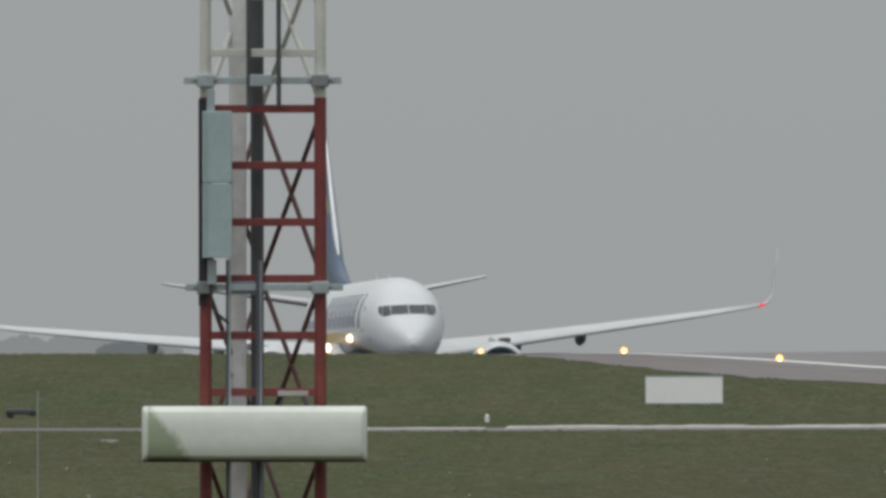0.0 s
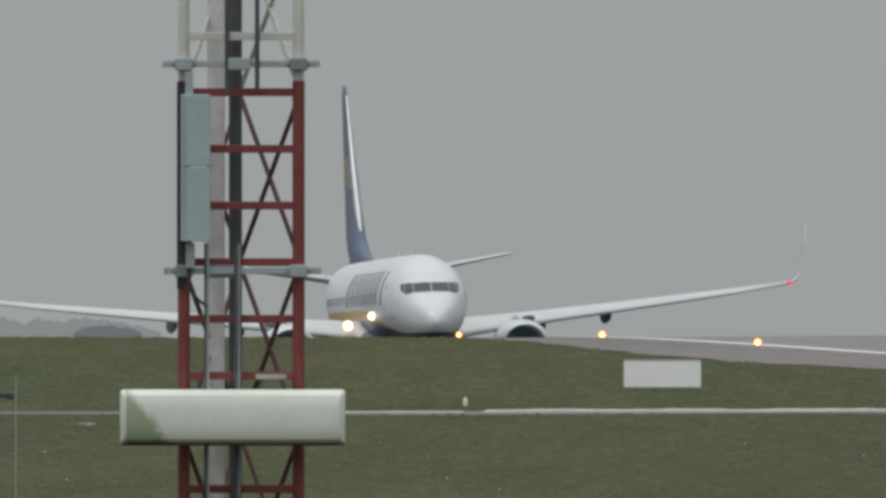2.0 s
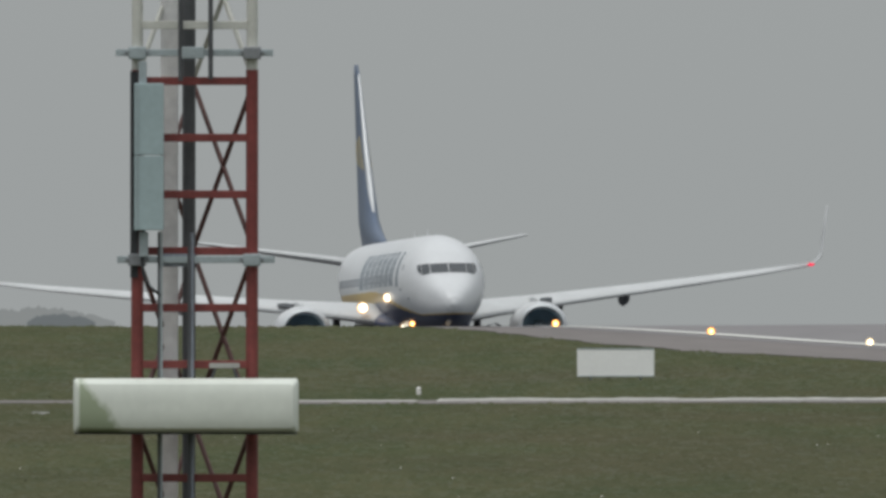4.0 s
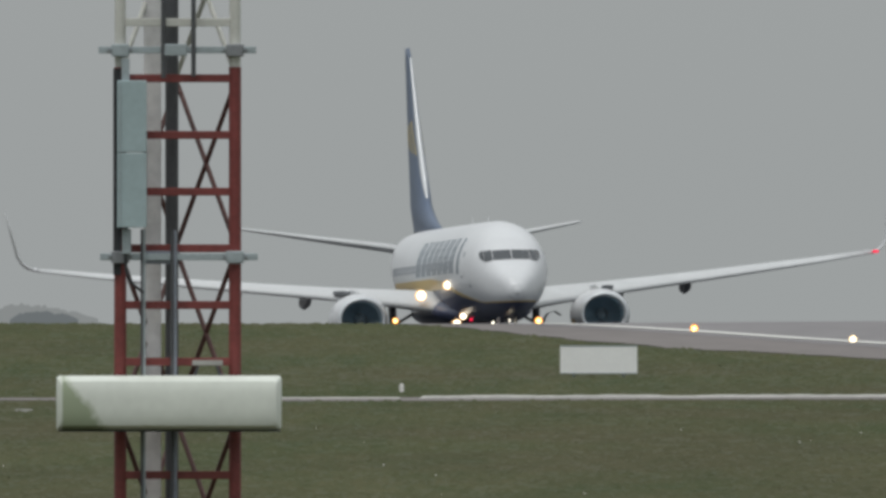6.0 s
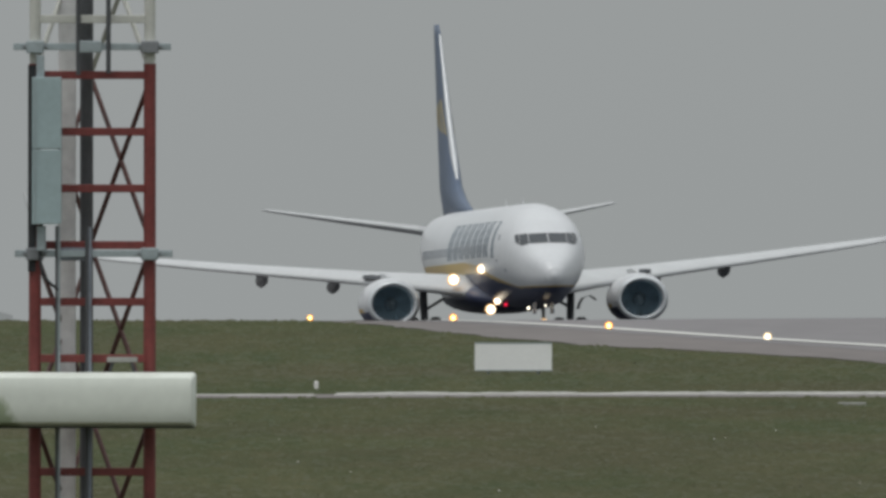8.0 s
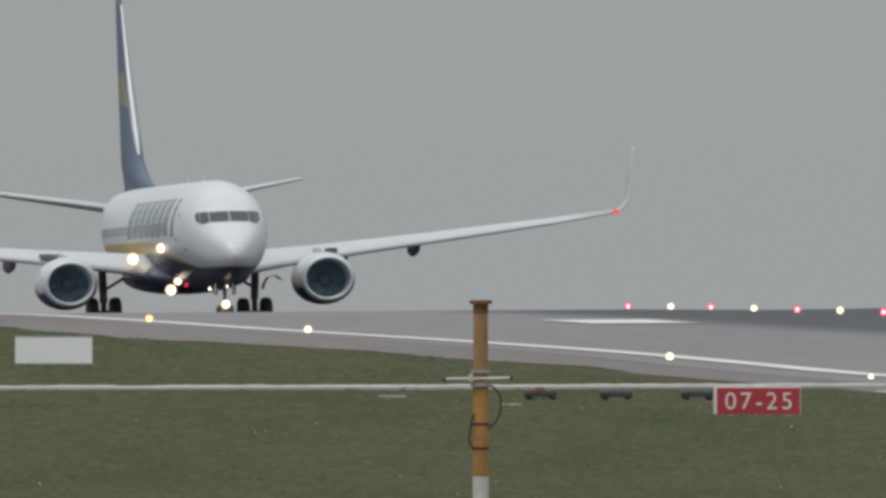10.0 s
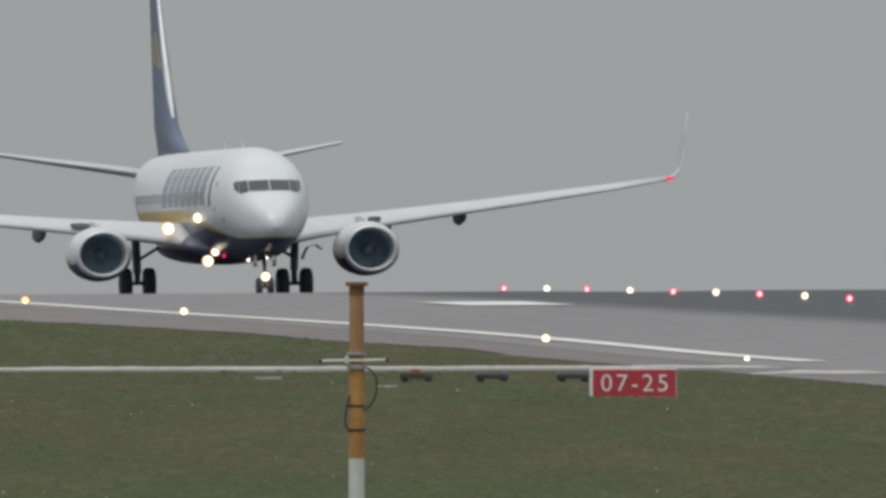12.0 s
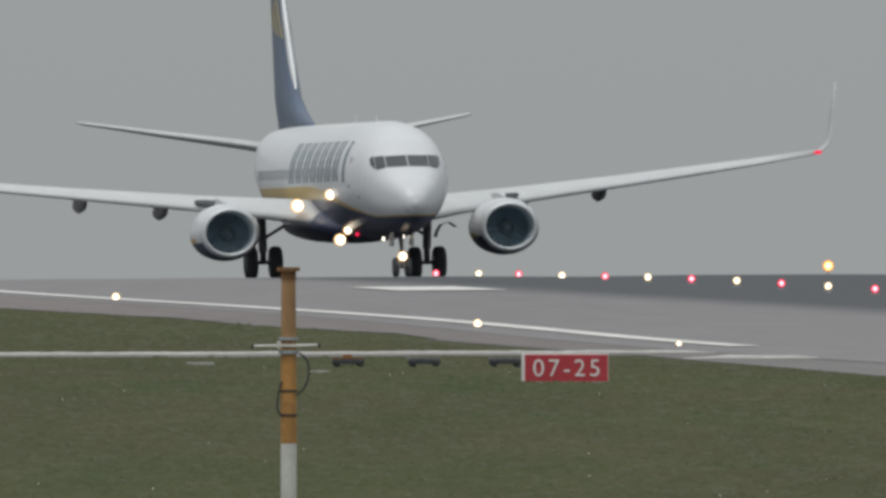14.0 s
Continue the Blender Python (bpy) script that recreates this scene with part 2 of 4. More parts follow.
# ---------------------------------------------------------------- mesh helpers
def part(name, bm, mat, parent=None, label="", smooth=False):
    me = bpy.data.meshes.new(name)
    bm.normal_update()
    bm.to_mesh(me)
    bm.free()
    for mt in (mat if isinstance(mat, (list, tuple)) else (mat,)):
        me.materials.append(mt)
    if smooth:
        me.polygons.foreach_set("use_smooth", [True] * len(me.polygons))
    ob = new(name, me)
    ob.parent = parent
    if label:
        tagged(ob, label)
    return ob


def thing(name, label, category, group="", at=(0, 0, 0), kind=""):
    ob = new(name)
    ob.location = at
    return tagged(ob, label, category, group, kind)


def box(bm, lo, hi, bevel=0.0):
    vs = [bm.verts.new((x, y, z)) for x in (lo[0], hi[0]) for y in (lo[1], hi[1]) for z in (lo[2], hi[2])]
    fs = [bm.faces.new([vs[i] for i in f]) for f in ((0, 1, 3, 2), (4, 6, 7, 5), (0, 4, 5, 1), (2, 3, 7, 6), (0, 2, 6, 4), (1, 5, 7, 3))]
    if bevel:
        es = list({e for f in fs for e in f.edges})
        bmesh.ops.bevel(bm, geom=es, offset=bevel, segments=2, affect="EDGES", profile=0.6)


def tube(bm, a, b, r, r2=None, seg=10):
    """A closed round bar from a to b."""
    a, b = Vector(a), Vector(b)
    r2 = r if r2 is None else r2
    q = (b - a).to_track_quat("Z", "Y")
    rings = []
    for p, rad in ((a, r), (b, r2)):
        rings.append([bm.verts.new(p + q @ Vector((rad * math.cos(k * math.tau / seg), rad * math.sin(k * math.tau / seg), 0))) for k in range(seg)])
    for k in range(seg):
        bm.faces.new((rings[0][k], rings[0][(k + 1) % seg], rings[1][(k + 1) % seg], rings[1][k]))
    bm.faces.new(rings[0][::-1])
    bm.faces.new(rings[1])


def loft(bm, rings, close=True):
    """Skin over rings of points of equal count."""
    rows = [[bm.verts.new(p) for p in ring] for ring in rings]
    n = len(rows[0])
    for a, b in zip(rows, rows[1:]):
        for k in range(n):
            bm.faces.new((a[k], a[(k + 1) % n], b[(k + 1) % n], b[k]))
    if close:
        bm.faces.new(rows[0][::-1])
        bm.faces.new(rows[-1])
    return rows


def ball(bm, c, r, seg=10, squash=(1, 1, 1)):
    g = bmesh.ops.create_uvsphere(bm, u_segments=seg, v_segments=max(5, seg // 2 + 1), radius=r)
    for v in g["verts"]:
        v.co = Vector(c) + Vector((v.co.x * squash[0], v.co.y * squash[1], v.co.z * squash[2]))


# ---------------------------------------------------------------- the lie of the land
NODES = [(-5000, -12), (-400, -4), (-30, -1.75), (15, -1.75), (60, -2.6), (140, -5.4), (230, -6.7), (400, -6.95), (640, -6.85), (800, -6.5), (880, -6.3),
         (960, -6.1), (991, -6.03), (1034, -5.68), (1080, -5.50), (1122, -5.39), (1165, -5.24), (1205, -5.20), (1222, -5.29), (1240, -5.42), (1255, -5.53), (1283, -5.71), (1310, -5.95),
         (1337, -6.26), (1397, -7.08), (1427, -7.58), (1445, -7.88), (1479, -8.45), (1512, -8.92), (1600, -10.4), (1800, -14), (2400, -26), (3200, -42), (5000, -75)]
NODE_Y, NODE_Z = np.array([a for a, _ in NODES]), np.array([b for _, b in NODES])
CROWN, HALF, LEAN = 0.15, 22.5, 0.1063


def profile(y):
    """Height of the land by distance, its breaks rounded off."""
    w = min(18.0, max(4.0, abs(y) * 0.03))
    return float(np.mean(np.interp([y - w, y - w / 2, y, y + w / 2, y + w], NODE_Y, NODE_Z)))


def centre_x(y):
    """The runway's centre line."""
    return 22.5 + (1238 - y) * LEAN


def ground(x, y):
    d = abs(x - centre_x(y))
    rise = CROWN * max(0.0, 1 - d / HALF) if 600 < y < 3000 else 0.0
    far = min(1.0, max(0.0, (x - centre_x(y) - 3) / 9)) * min(1.0, max(0.0, (y - 1020) / 80), max(0.0, (1480 - y) / 120))
    return profile(y) + rise + 0.15 * far * far * (3 - 2 * far)


def sheet(name, ys, xs_of, mat, lift, label, kind="structure", category="", parent=None):
    """A skin laid on the land: for each y a row of x."""
    bm = bmesh.new()
    rows = [[bm.verts.new((x, y, ground(x, y) + lift)) for x in xs_of(y)] for y in ys]
    for a, b in zip(rows, rows[1:]):
        for k in range(len(a) - 1):
            bm.faces.new((a[k], a[k + 1], b[k + 1], b[k]))
    ob = part(name, bm, mat, parent, smooth=True)
    return tagged(ob, label, category, kind=kind) if parent is None else ob


def span(a, b, n):
    return [a + (b - a) * k / (n - 1) for k in range(n)]


def track_y(x):
    """The paved track's far edge, which bends a little."""
    return 955.0 + (0.1 if x < -3 else 0.29) * (x + 3)


def shoulder_edge(y):
    """How far left of the centre line the turf begins."""
    return float(np.interp(y, (1000, 1090, 1115, 1150, 1200), (-27.7, -31.0, -31.2, -29.8, -27.8)))


def build_land():
    ys = [-5000, -2500, -1200, -600, -300, -150] + span(-60, 300, 37) + span(312, 588, 24) + span(594, 1620, 343) + [1660, 1720, 1800, 1950, 2150, 2400, 2700, 3000, 3400, 4000, 4950]
    side = [-4000, -2000, -900, -400, -200, -120, -80]
    xs = side + span(-60, 100, 81) + [130, 180, 260, 450, 900, 2000, 4000]
    sheet("ground", ys, lambda y: xs, GRASS, 0.0, "mown grass field rising to a low crest", category="ground")
    # the runway with its paved shoulders, from left shoulder to far shoulder
    across = [-24.9, -22.5, -18, -13, -9, -5, 0, 5, 9, 13, 18, 22.5, 26, 28]
    sheet("runway", span(700, 2400, 426), lambda y: [centre_x(y) + d for d in across], RUNWAY, 0.03, "grey damp asphalt runway with a dark worn middle", category="runway")

    sheet("runway_shoulder", span(940, 2300, 341), lambda y: [centre_x(y) + d for d in (shoulder_edge(y) + 1.0 * noise.noise((y * 0.05, 0, 0)) + 0.5 * noise.noise((y * 0.21, 3, 0)), -26, -24.0)], ASPHALT, 0.022, "brownish asphalt shoulder beside the runway", category="runway")
    # taxiway that joins the runway in front of the sign
    def taxi(y):
        left = 20.0 + (997 - y) * 0.11 if y > 960 else 24.1 + (960 - y) * 0.078
        return span(left, max(left + 2, centre_x(y) - 24.1), 8)
    sheet("taxiway", span(700, 1000, 61), taxi, TAXI, 0.016, "grey asphalt taxiway joining the runway", category="taxiway")
    bm = bmesh.new()
    rows = []
    for x in span(-60, 27, 59):
        y = track_y(x)
        wob = 2.0 * noise.noise((x * 0.11, 3.1, 0))
        rows.append([bm.verts.new((x, y + d, ground(x, y + d) + 0.012)) for d in (-7 + 2.5 * wob, -4, 0, 2.2 + 0.6 * wob)])
    for a, b in zip(rows, rows[1:]):
        for k in range(3):
            bm.faces.new((a[k], b[k], b[k + 1], a[k + 1]))
    tagged(part("paved_track", bm, ASPHALT, smooth=True), "narrow grey paved track half overgrown by grass", "track", kind="structure")


def build_lines():
    sheet("runway_edge_line", span(979, 2200, 306), lambda y: [centre_x(y) + float(np.interp(y, (980, 1130), (-22.5, -23.8))) + w for w in (0.0, 0.9)], LINE, 0.055, "worn white painted runway edge line", category="marking")
    sheet("runway_far_edge_line", span(1003, 2200, 300), lambda y: [centre_x(y) + 22.0, centre_x(y) + 22.9], LINE, 0.055, "worn white painted runway edge line", category="marking")
    sheet("runway_block_marking", span(1137, 1151, 8), lambda y: span(centre_x(y) - 11.6, centre_x(y) - 8.2, 4), LINE, 0.06, "wide white painted runway block", category="marking")
    for name, x0, x1, y0, k, h in (("track_kerb", -7.0, 26.8, 961.5, 0.1, 0.064), ("taxiway_kerb", 25.4, 29.1, 946.0, 0.0, 0.075)):
        bm = bmesh.new()
        rings = []
        for x in span(x0, x1, max(6, int((x1 - x0) * 6))):
            y = track_y(x) if k else y0
            z = ground(x, y) + 0.012
            hh = h * (1 + 0.35 * noise.noise((x * 0.8, y0, 0)) + 0.2 * noise.noise((x * 3.1, y0, 5)))
            hh *= min(1.0, (x1 - x) * 1.2 + 0.15, 1.0 if k else (x - x0) * 0.8 + 0.1) * ((0.4 if x < -1.4 else -0.4 if x < -0.92 else 1.0) if k else 1.0)
            rings.append([(x, y - 0.35, z - 0.05), (x, y - 0.33, z + hh * 0.85), (x, y - 0.26, z + hh), (x, y + 0.35, z + hh), (x, y + 0.37, z - 0.05)])
        loft(bm, rings)
        bmesh.ops.recalc_face_normals(bm, faces=bm.faces[:])
        tagged(part(name, bm, LINE), "low white painted kerb along the paved track", "kerb", kind="structure")


build_land()
build_lines()


# ---------------------------------------------------------------- airliner (x to its left, y aft from the nose, z up from the wheels)
HULL_STATIONS = [  # y, bottom, top, half width
    (0.0, 2.32, 2.46, 0.07), (0.12, 2.11, 2.71, 0.30), (0.4, 1.91, 2.98, 0.52), (0.8, 1.76, 3.22, 0.74), (1.3, 1.64, 3.48, 0.96), (1.8, 1.58, 3.82, 1.15),
    (2.3, 1.51, 4.23, 1.31), (2.8, 1.46, 4.58, 1.44), (3.4, 1.41, 4.86, 1.56), (4.2, 1.36, 5.07, 1.68), (5.2, 1.31, 5.21, 1.79), (6.5, 1.28, 5.28, 1.86),
    (9.0, 1.28, 5.29, 1.88), (13.0, 1.28, 5.29, 1.88), (18.0, 1.28, 5.29, 1.88), (24.0, 1.28, 5.29, 1.88), (26.5, 1.45, 5.29, 1.86), (29.0, 1.85, 5.29, 1.75),
    (31.5, 2.42, 5.28, 1.54), (34.0, 3.05, 5.24, 1.20), (36.0, 3.58, 5.16, 0.85), (37.6, 3.98, 5.02, 0.50), (38.5, 4.25, 4.86, 0.24), (38.7, 4.40, 4.72, 0.10)]
ST = np.array(HULL_STATIONS)
BODY_LEAN = 0.0221                 # to its right, as a slope
LEG = 0.09                         # how far the wheels reach below the hull's datum


def hull_at(y):
    return [float(np.interp(y, ST[:, 0], ST[:, k])) for k in (1, 2, 3)]


def hull_brow(y):
    """How square the hull's upper half is: 2 is round; squarer on the slope below the windscreen."""
    return float(np.interp(y, (0.0, 0.25, 0.7, 1.5, 2.4, 4.2), (2.0, 2.5, 3.0, 2.9, 2.35, 2.0)))


def hull_side(y, z, side):
    lo, hi, w = hull_at(y)
    c, h = (lo + hi) / 2, (hi - lo) / 2
    return side * w * math.sqrt(max(0.0, 1 - ((z - c) / h) ** 2))


def hull_patch(bm, y0, y1, z0, z1, side, proud=0.015, slant=0.0, ny=3, nz=3):
    """A thin plate on the hull's side, leaning aft by slant."""
    grid = []
    for i in range(ny + 1):
        row = []
        for j in range(nz + 1):
            z = z0 + (z1 - z0) * j / nz
            y = y0 + (y1 - y0) * i / ny + slant * (z - z0)
            row.append((hull_side(y, z, side), y, z))
        grid.append(row)
    tops = [[bm.verts.new((x + side * proud, y, z)) for x, y, z in row] for row in grid]
    base = [[bm.verts.new((x - side * 0.02, y, z)) for x, y, z in row] for row in grid]
    for i in range(ny):
        for j in range(nz):
            bm.faces.new((tops[i][j], tops[i + 1][j], tops[i + 1][j + 1], tops[i][j + 1]))
    rim = [(i, 0) for i in range(ny)] + [(ny, j) for j in range(nz)] + [(i, nz) for i in range(ny, 0, -1)] + [(0, j) for j in range(nz, 0, -1)]
    for a, b in zip(rim, rim[1:] + rim[:1]):
        bm.faces.new((tops[a[0]][a[1]], base[a[0]][a[1]], base[b[0]][b[1]], tops[b[0]][b[1]]))
    bmesh.ops.recalc_face_normals(bm, faces=bm.faces[:])


FOIL = [(1.0, 0.0), (0.8, 0.035), (0.6, 0.06), (0.4, 0.075), (0.2, 0.068), (0.08, 0.047), (0.02, 0.025), (0.0, 0.0), (0.02, -0.02), (0.08, -0.034), (0.2, -0.045), (0.4, -0.048), (0.6, -0.038), (0.8, -0.02)]


def foil_ring(le, chord, thick, x, z, upright=0.0, even=False):
    """A wing section at x: its leading edge's y, chord, thickness ratio; upright turns its thickness from z to x."""
    k = thick / 0.12
    out = []
    for n, (c, h) in enumerate(FOIL):
        if even and n > 7:
            h = -FOIL[14 - n][1]
        d = h * chord * k
        out.append((x - d * math.sin(upright), le + c * chord, z + d * math.cos(upright)))
    return out


def wing_mesh(side):
    bm = bmesh.new()
    rings = []
    for x, le, chord, thick, z in ((1.2, 12.0, 8.8, 0.10, 2.12), (1.9, 12.6, 8.3, 0.10, 2.17), (3.4, 14.1, 6.9, 0.10, 2.36), (5.0, 15.15, 6.0, 0.095, 2.54),
                                   (7.0, 16.2, 5.05, 0.095, 2.76), (9.5, 17.55, 4.15, 0.095, 3.03), (12.0, 18.9, 3.3, 0.10, 3.31), (14.5, 20.25, 2.45, 0.10, 3.60), (16.9, 21.55, 1.65, 0.10, 3.92)):
        ring = foil_ring(le, chord, thick, x * side, z)
        # slats out: the leading edge droops
        rings.append([(px, py, pz - 0.16 * max(0.0, 0.20 - (py - le) / chord) * chord) for px, py, pz in ring])
    loft(bm, rings)
    bmesh.ops.recalc_face_normals(bm, faces=bm.faces[:])
    return bm


def winglet_mesh(side):
    bm = bmesh.new()
    rings = []
    for x, le, chord, z, up in ((16.9, 21.60, 1.60, 3.90, 0.1), (17.18, 21.75, 1.5, 4.00, 0.5), (17.40, 21.95, 1.36, 4.18, 0.9), (17.55, 22.2, 1.22, 4.46, 1.25), (17.74, 22.8, 0.95, 5.36, 1.37), (17.96, 23.45, 0.6, 6.38, 1.37)):
        rings.append(foil_ring(le, chord, 0.075, x * side, z, up * side))
    loft(bm, rings)
    bmesh.ops.recalc_face_normals(bm, faces=bm.faces[:])
    return bm


def lathe(bm, prof, cx, cy, cz, seg=36, flat=1.0, tall=1.0):
    """Turn a profile of (y, r) about the y axis; flat squeezes the lower half."""
    rows = []
    for y, r in prof:
        ring = []
        for k in range(seg):
            a = k * math.tau / seg
            s = math.sin(a)
            ring.append(bm.verts.new((cx + r * math.cos(a), cy + y, cz + r * s * tall * (flat if s < 0 else 1.0))))
        rows.append(ring)
    for a, b in zip(rows, rows[1:]):
        for k in range(seg):
            bm.faces.new((a[k], a[(k + 1) % seg], b[(k + 1) % seg], b[k]))
    return rows


ENGINE_X, ENGINE_Y, ENGINE_Z, ENGINE_FLAT = 4.86, 12.1, 1.56, 0.90


def build_engine(plane, side):
    cx = ENGINE_X * side
    bm = bmesh.new()
    lathe(bm, [(0.22, 1.02), (0.5, 1.08), (1.0, 1.125), (1.8, 1.14), (2.6, 1.10), (3.4, 1.0), (4.2, 0.86), (4.25, 0.80), (3.6, 0.72)], cx, ENGINE_Y, ENGINE_Z, flat=0.93, tall=ENGINE_FLAT)
    low = [f for f in bm.faces if f.calc_center_median().z < ENGINE_Z - 0.36]
    mid = [f for f in bm.faces if ENGINE_Z - 0.36 <= f.calc_center_median().z < ENGINE_Z - 0.24]
    for f in low:
        f.material_index = 1
    for f in mid:
        f.material_index = 2
    engine = part("engine", bm, (PLANE_WHITE, NAVY, GOLD), plane, "white turbofan nacelle with navy underside", smooth=True)
    bm = bmesh.new()
    lathe(bm, [(0.24, 1.018), (0.10, 0.985), (0.02, 0.93), (0.0, 0.885), (0.03, 0.845), (0.12, 0.815), (0.3, 0.80)], cx, ENGINE_Y, ENGINE_Z, flat=0.94, tall=ENGINE_FLAT)
    part("inlet_lip", bm, LIP, engine, "polished metal inlet lip", smooth=True)
    bm = bmesh.new()
    lathe(bm, [(0.3, 0.80), (0.7, 0.785), (1.15, 0.785), (1.16, 0.02)], cx, ENGINE_Y, ENGINE_Z, flat=0.96, tall=ENGINE_FLAT)
    part("inlet_duct", bm, DUCT, engine, "dark inlet duct", smooth=True)
    for k in range(24):
        a = k * math.tau / 24
        q = a + 0.20
        bm = bmesh.new()
        bm.faces.new([bm.verts.new((cx + r * math.cos(w), ENGINE_Y + d, ENGINE_Z + r * 0.86 * math.sin(w))) for r, w, d in ((0.24, a, 0.98), (0.77, a, 0.92), (0.77, q, 1.08), (0.24, q, 1.08))])
        bmesh.ops.solidify(bm, geom=bm.faces[:], thickness=0.012)
        part("fan_blade", bm, FAN_DARK, engine)
    bm = bmesh.new()
    lathe(bm, [(0.62, 0.012), (0.7, 0.08), (0.85, 0.18), (1.02, 0.255)], cx, ENGINE_Y, ENGINE_Z, seg=20)
    part("spinner", bm, SPINNER, engine, "dark grey spinner cone", smooth=True)
    bm = bmesh.new()
    loft(bm, [[(cx - w, y, z0), (cx + w, y, z0), (cx + w * 0.8, y, z1), (cx - w * 0.8, y, z1)] for y, z0, z1, w in
              ((13.4, 2.50, 2.62, 0.05), (14.2, 2.42, 2.76, 0.16), (15.8, 2.2, 2.74, 0.2), (18.2, 2.1, 2.5, 0.16))])
    part("pylon", bm, WING_GREY, plane, "pale grey engine pylon")


def build_gear(plane, side):
    x, y = 2.86 * side + 0.05, 19.5
    dz = -x * BODY_LEAN - LEG               # the body leans on its legs; the wheels stay level
    bm = bmesh.new()
    tube(bm, (x * 1.02, y - 0.1, 2.5), (x, y, 0.90), 0.16, 0.15, 14)
    tube(bm, (x, y, 1.0), (x, y, 0.5 + dz), 0.11, 0.11, 12)
    tube(bm, (x - 0.6, y, 0.565 + dz), (x + 0.6, y, 0.565 + dz), 0.07, 0.07, 10)
    gear = part("main_gear", bm, GEAR_GREY, plane, "dark grey main landing gear leg", smooth=False)
    bm = bmesh.new()
    tube(bm, (x, y - 0.02, 1.35), (x - side * 1.35, y - 0.1, 2.15), 0.06)
    tube(bm, (x, y - 0.25, 0.75), (x, y - 0.3, 1.4), 0.035)
    part("side_brace", bm, GEAR_GREY, gear)
    bm = bmesh.new()
    loft(bm, [[(x + side * a, y - 0.35, z), (x + side * a, y + 0.45, z), (x + side * (a + 0.03), y + 0.45, z), (x + side * (a + 0.03), y - 0.35, z)] for a, z in
              ((0.30, 1.28), (0.36, 1.5), (0.5, 1.72), (0.78, 1.80), (1.02, 1.62))])
    part("gear_door", bm, GEAR_GREY, gear, "grey curved gear door")
    wheels = []
    for off in (-0.43, 0.43):
        bm = bmesh.new()
        lathe_x(bm, [(-0.20, 0.30), (-0.21, 0.46), (-0.16, 0.535), (-0.07, 0.563), (0.07, 0.563), (0.16, 0.535), (0.21, 0.46), (0.20, 0.30)])
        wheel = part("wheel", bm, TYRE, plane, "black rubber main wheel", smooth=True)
        wheel.location = (x + off, y, 0.565 + dz)
        bm = bmesh.new()
        lathe_x(bm, [(-0.19, 0.02), (-0.15, 0.15), (-0.18, 0.305), (0.18, 0.305), (0.15, 0.15), (0.19, 0.02)])
        part("rim", bm, GEAR_GREY, wheel, "grey wheel rim", smooth=True)
        wheels.append((wheel, (x + off, y, 0.565 + dz), 0.565))
    return wheels


def lathe_x(bm, prof, seg=24):
    rows = [[bm.verts.new((x, r * math.cos(k * math.tau / seg), r * math.sin(k * math.tau / seg))) for k in range(seg)] for x, r in prof]
    for a, b in zip(rows, rows[1:]):
        for k in range(seg):
            bm.faces.new((a[k], b[k], b[(k + 1) % seg], a[(k + 1) % seg]))


def build_nose_gear(plane):
    y = 3.95
    bm = bmesh.new()
    tube(bm, (0, y - 0.05, 1.6), (0, y, 0.34 - LEG), 0.075, 0.06, 12)
    tube(bm, (-0.32, y, 0.34 - LEG), (0.32, y, 0.34 - LEG), 0.045)
    tube(bm, (0, y + 0.05, 0.85), (0, y + 0.75, 1.5), 0.04)
    gear = part("nose_gear", bm, GEAR_GREY, plane, "dark grey nose landing gear leg")
    for s in (-1, 1):
        bm = bmesh.new()
        box(bm, (s * 0.34 - 0.012, y - 0.6, 0.98), (s * 0.34 + 0.012, y + 0.5, 1.5))
        part("gear_door", bm, NAVY, gear, "navy nose gear door")
    wheels = []
    for off in (-0.21, 0.21):
        bm = bmesh.new()
        lathe_x(bm, [(-0.09, 0.17), (-0.10, 0.27), (-0.07, 0.325), (0, 0.34), (0.07, 0.325), (0.10, 0.27), (0.09, 0.17)])
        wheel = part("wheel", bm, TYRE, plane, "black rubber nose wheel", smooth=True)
        wheel.location = (off, y, 0.34 - LEG)
        bm = bmesh.new()
        lathe_x(bm, [(-0.085, 0.01), (-0.085, 0.175), (0.085, 0.175), (0.085, 0.01)], 16)
        part("rim", bm, GEAR_GREY, wheel, "grey wheel rim")
        wheels.append((wheel, (off, y, 0.34 - LEG), 0.34))
    return wheels


def lens_part(name, parent, at, r, mat, label, squash=(1, 1, 1)):
    bm = bmesh.new()
    ball(bm, at, r, 14, squash)
    return part(name, bm, mat, parent, label, smooth=True)


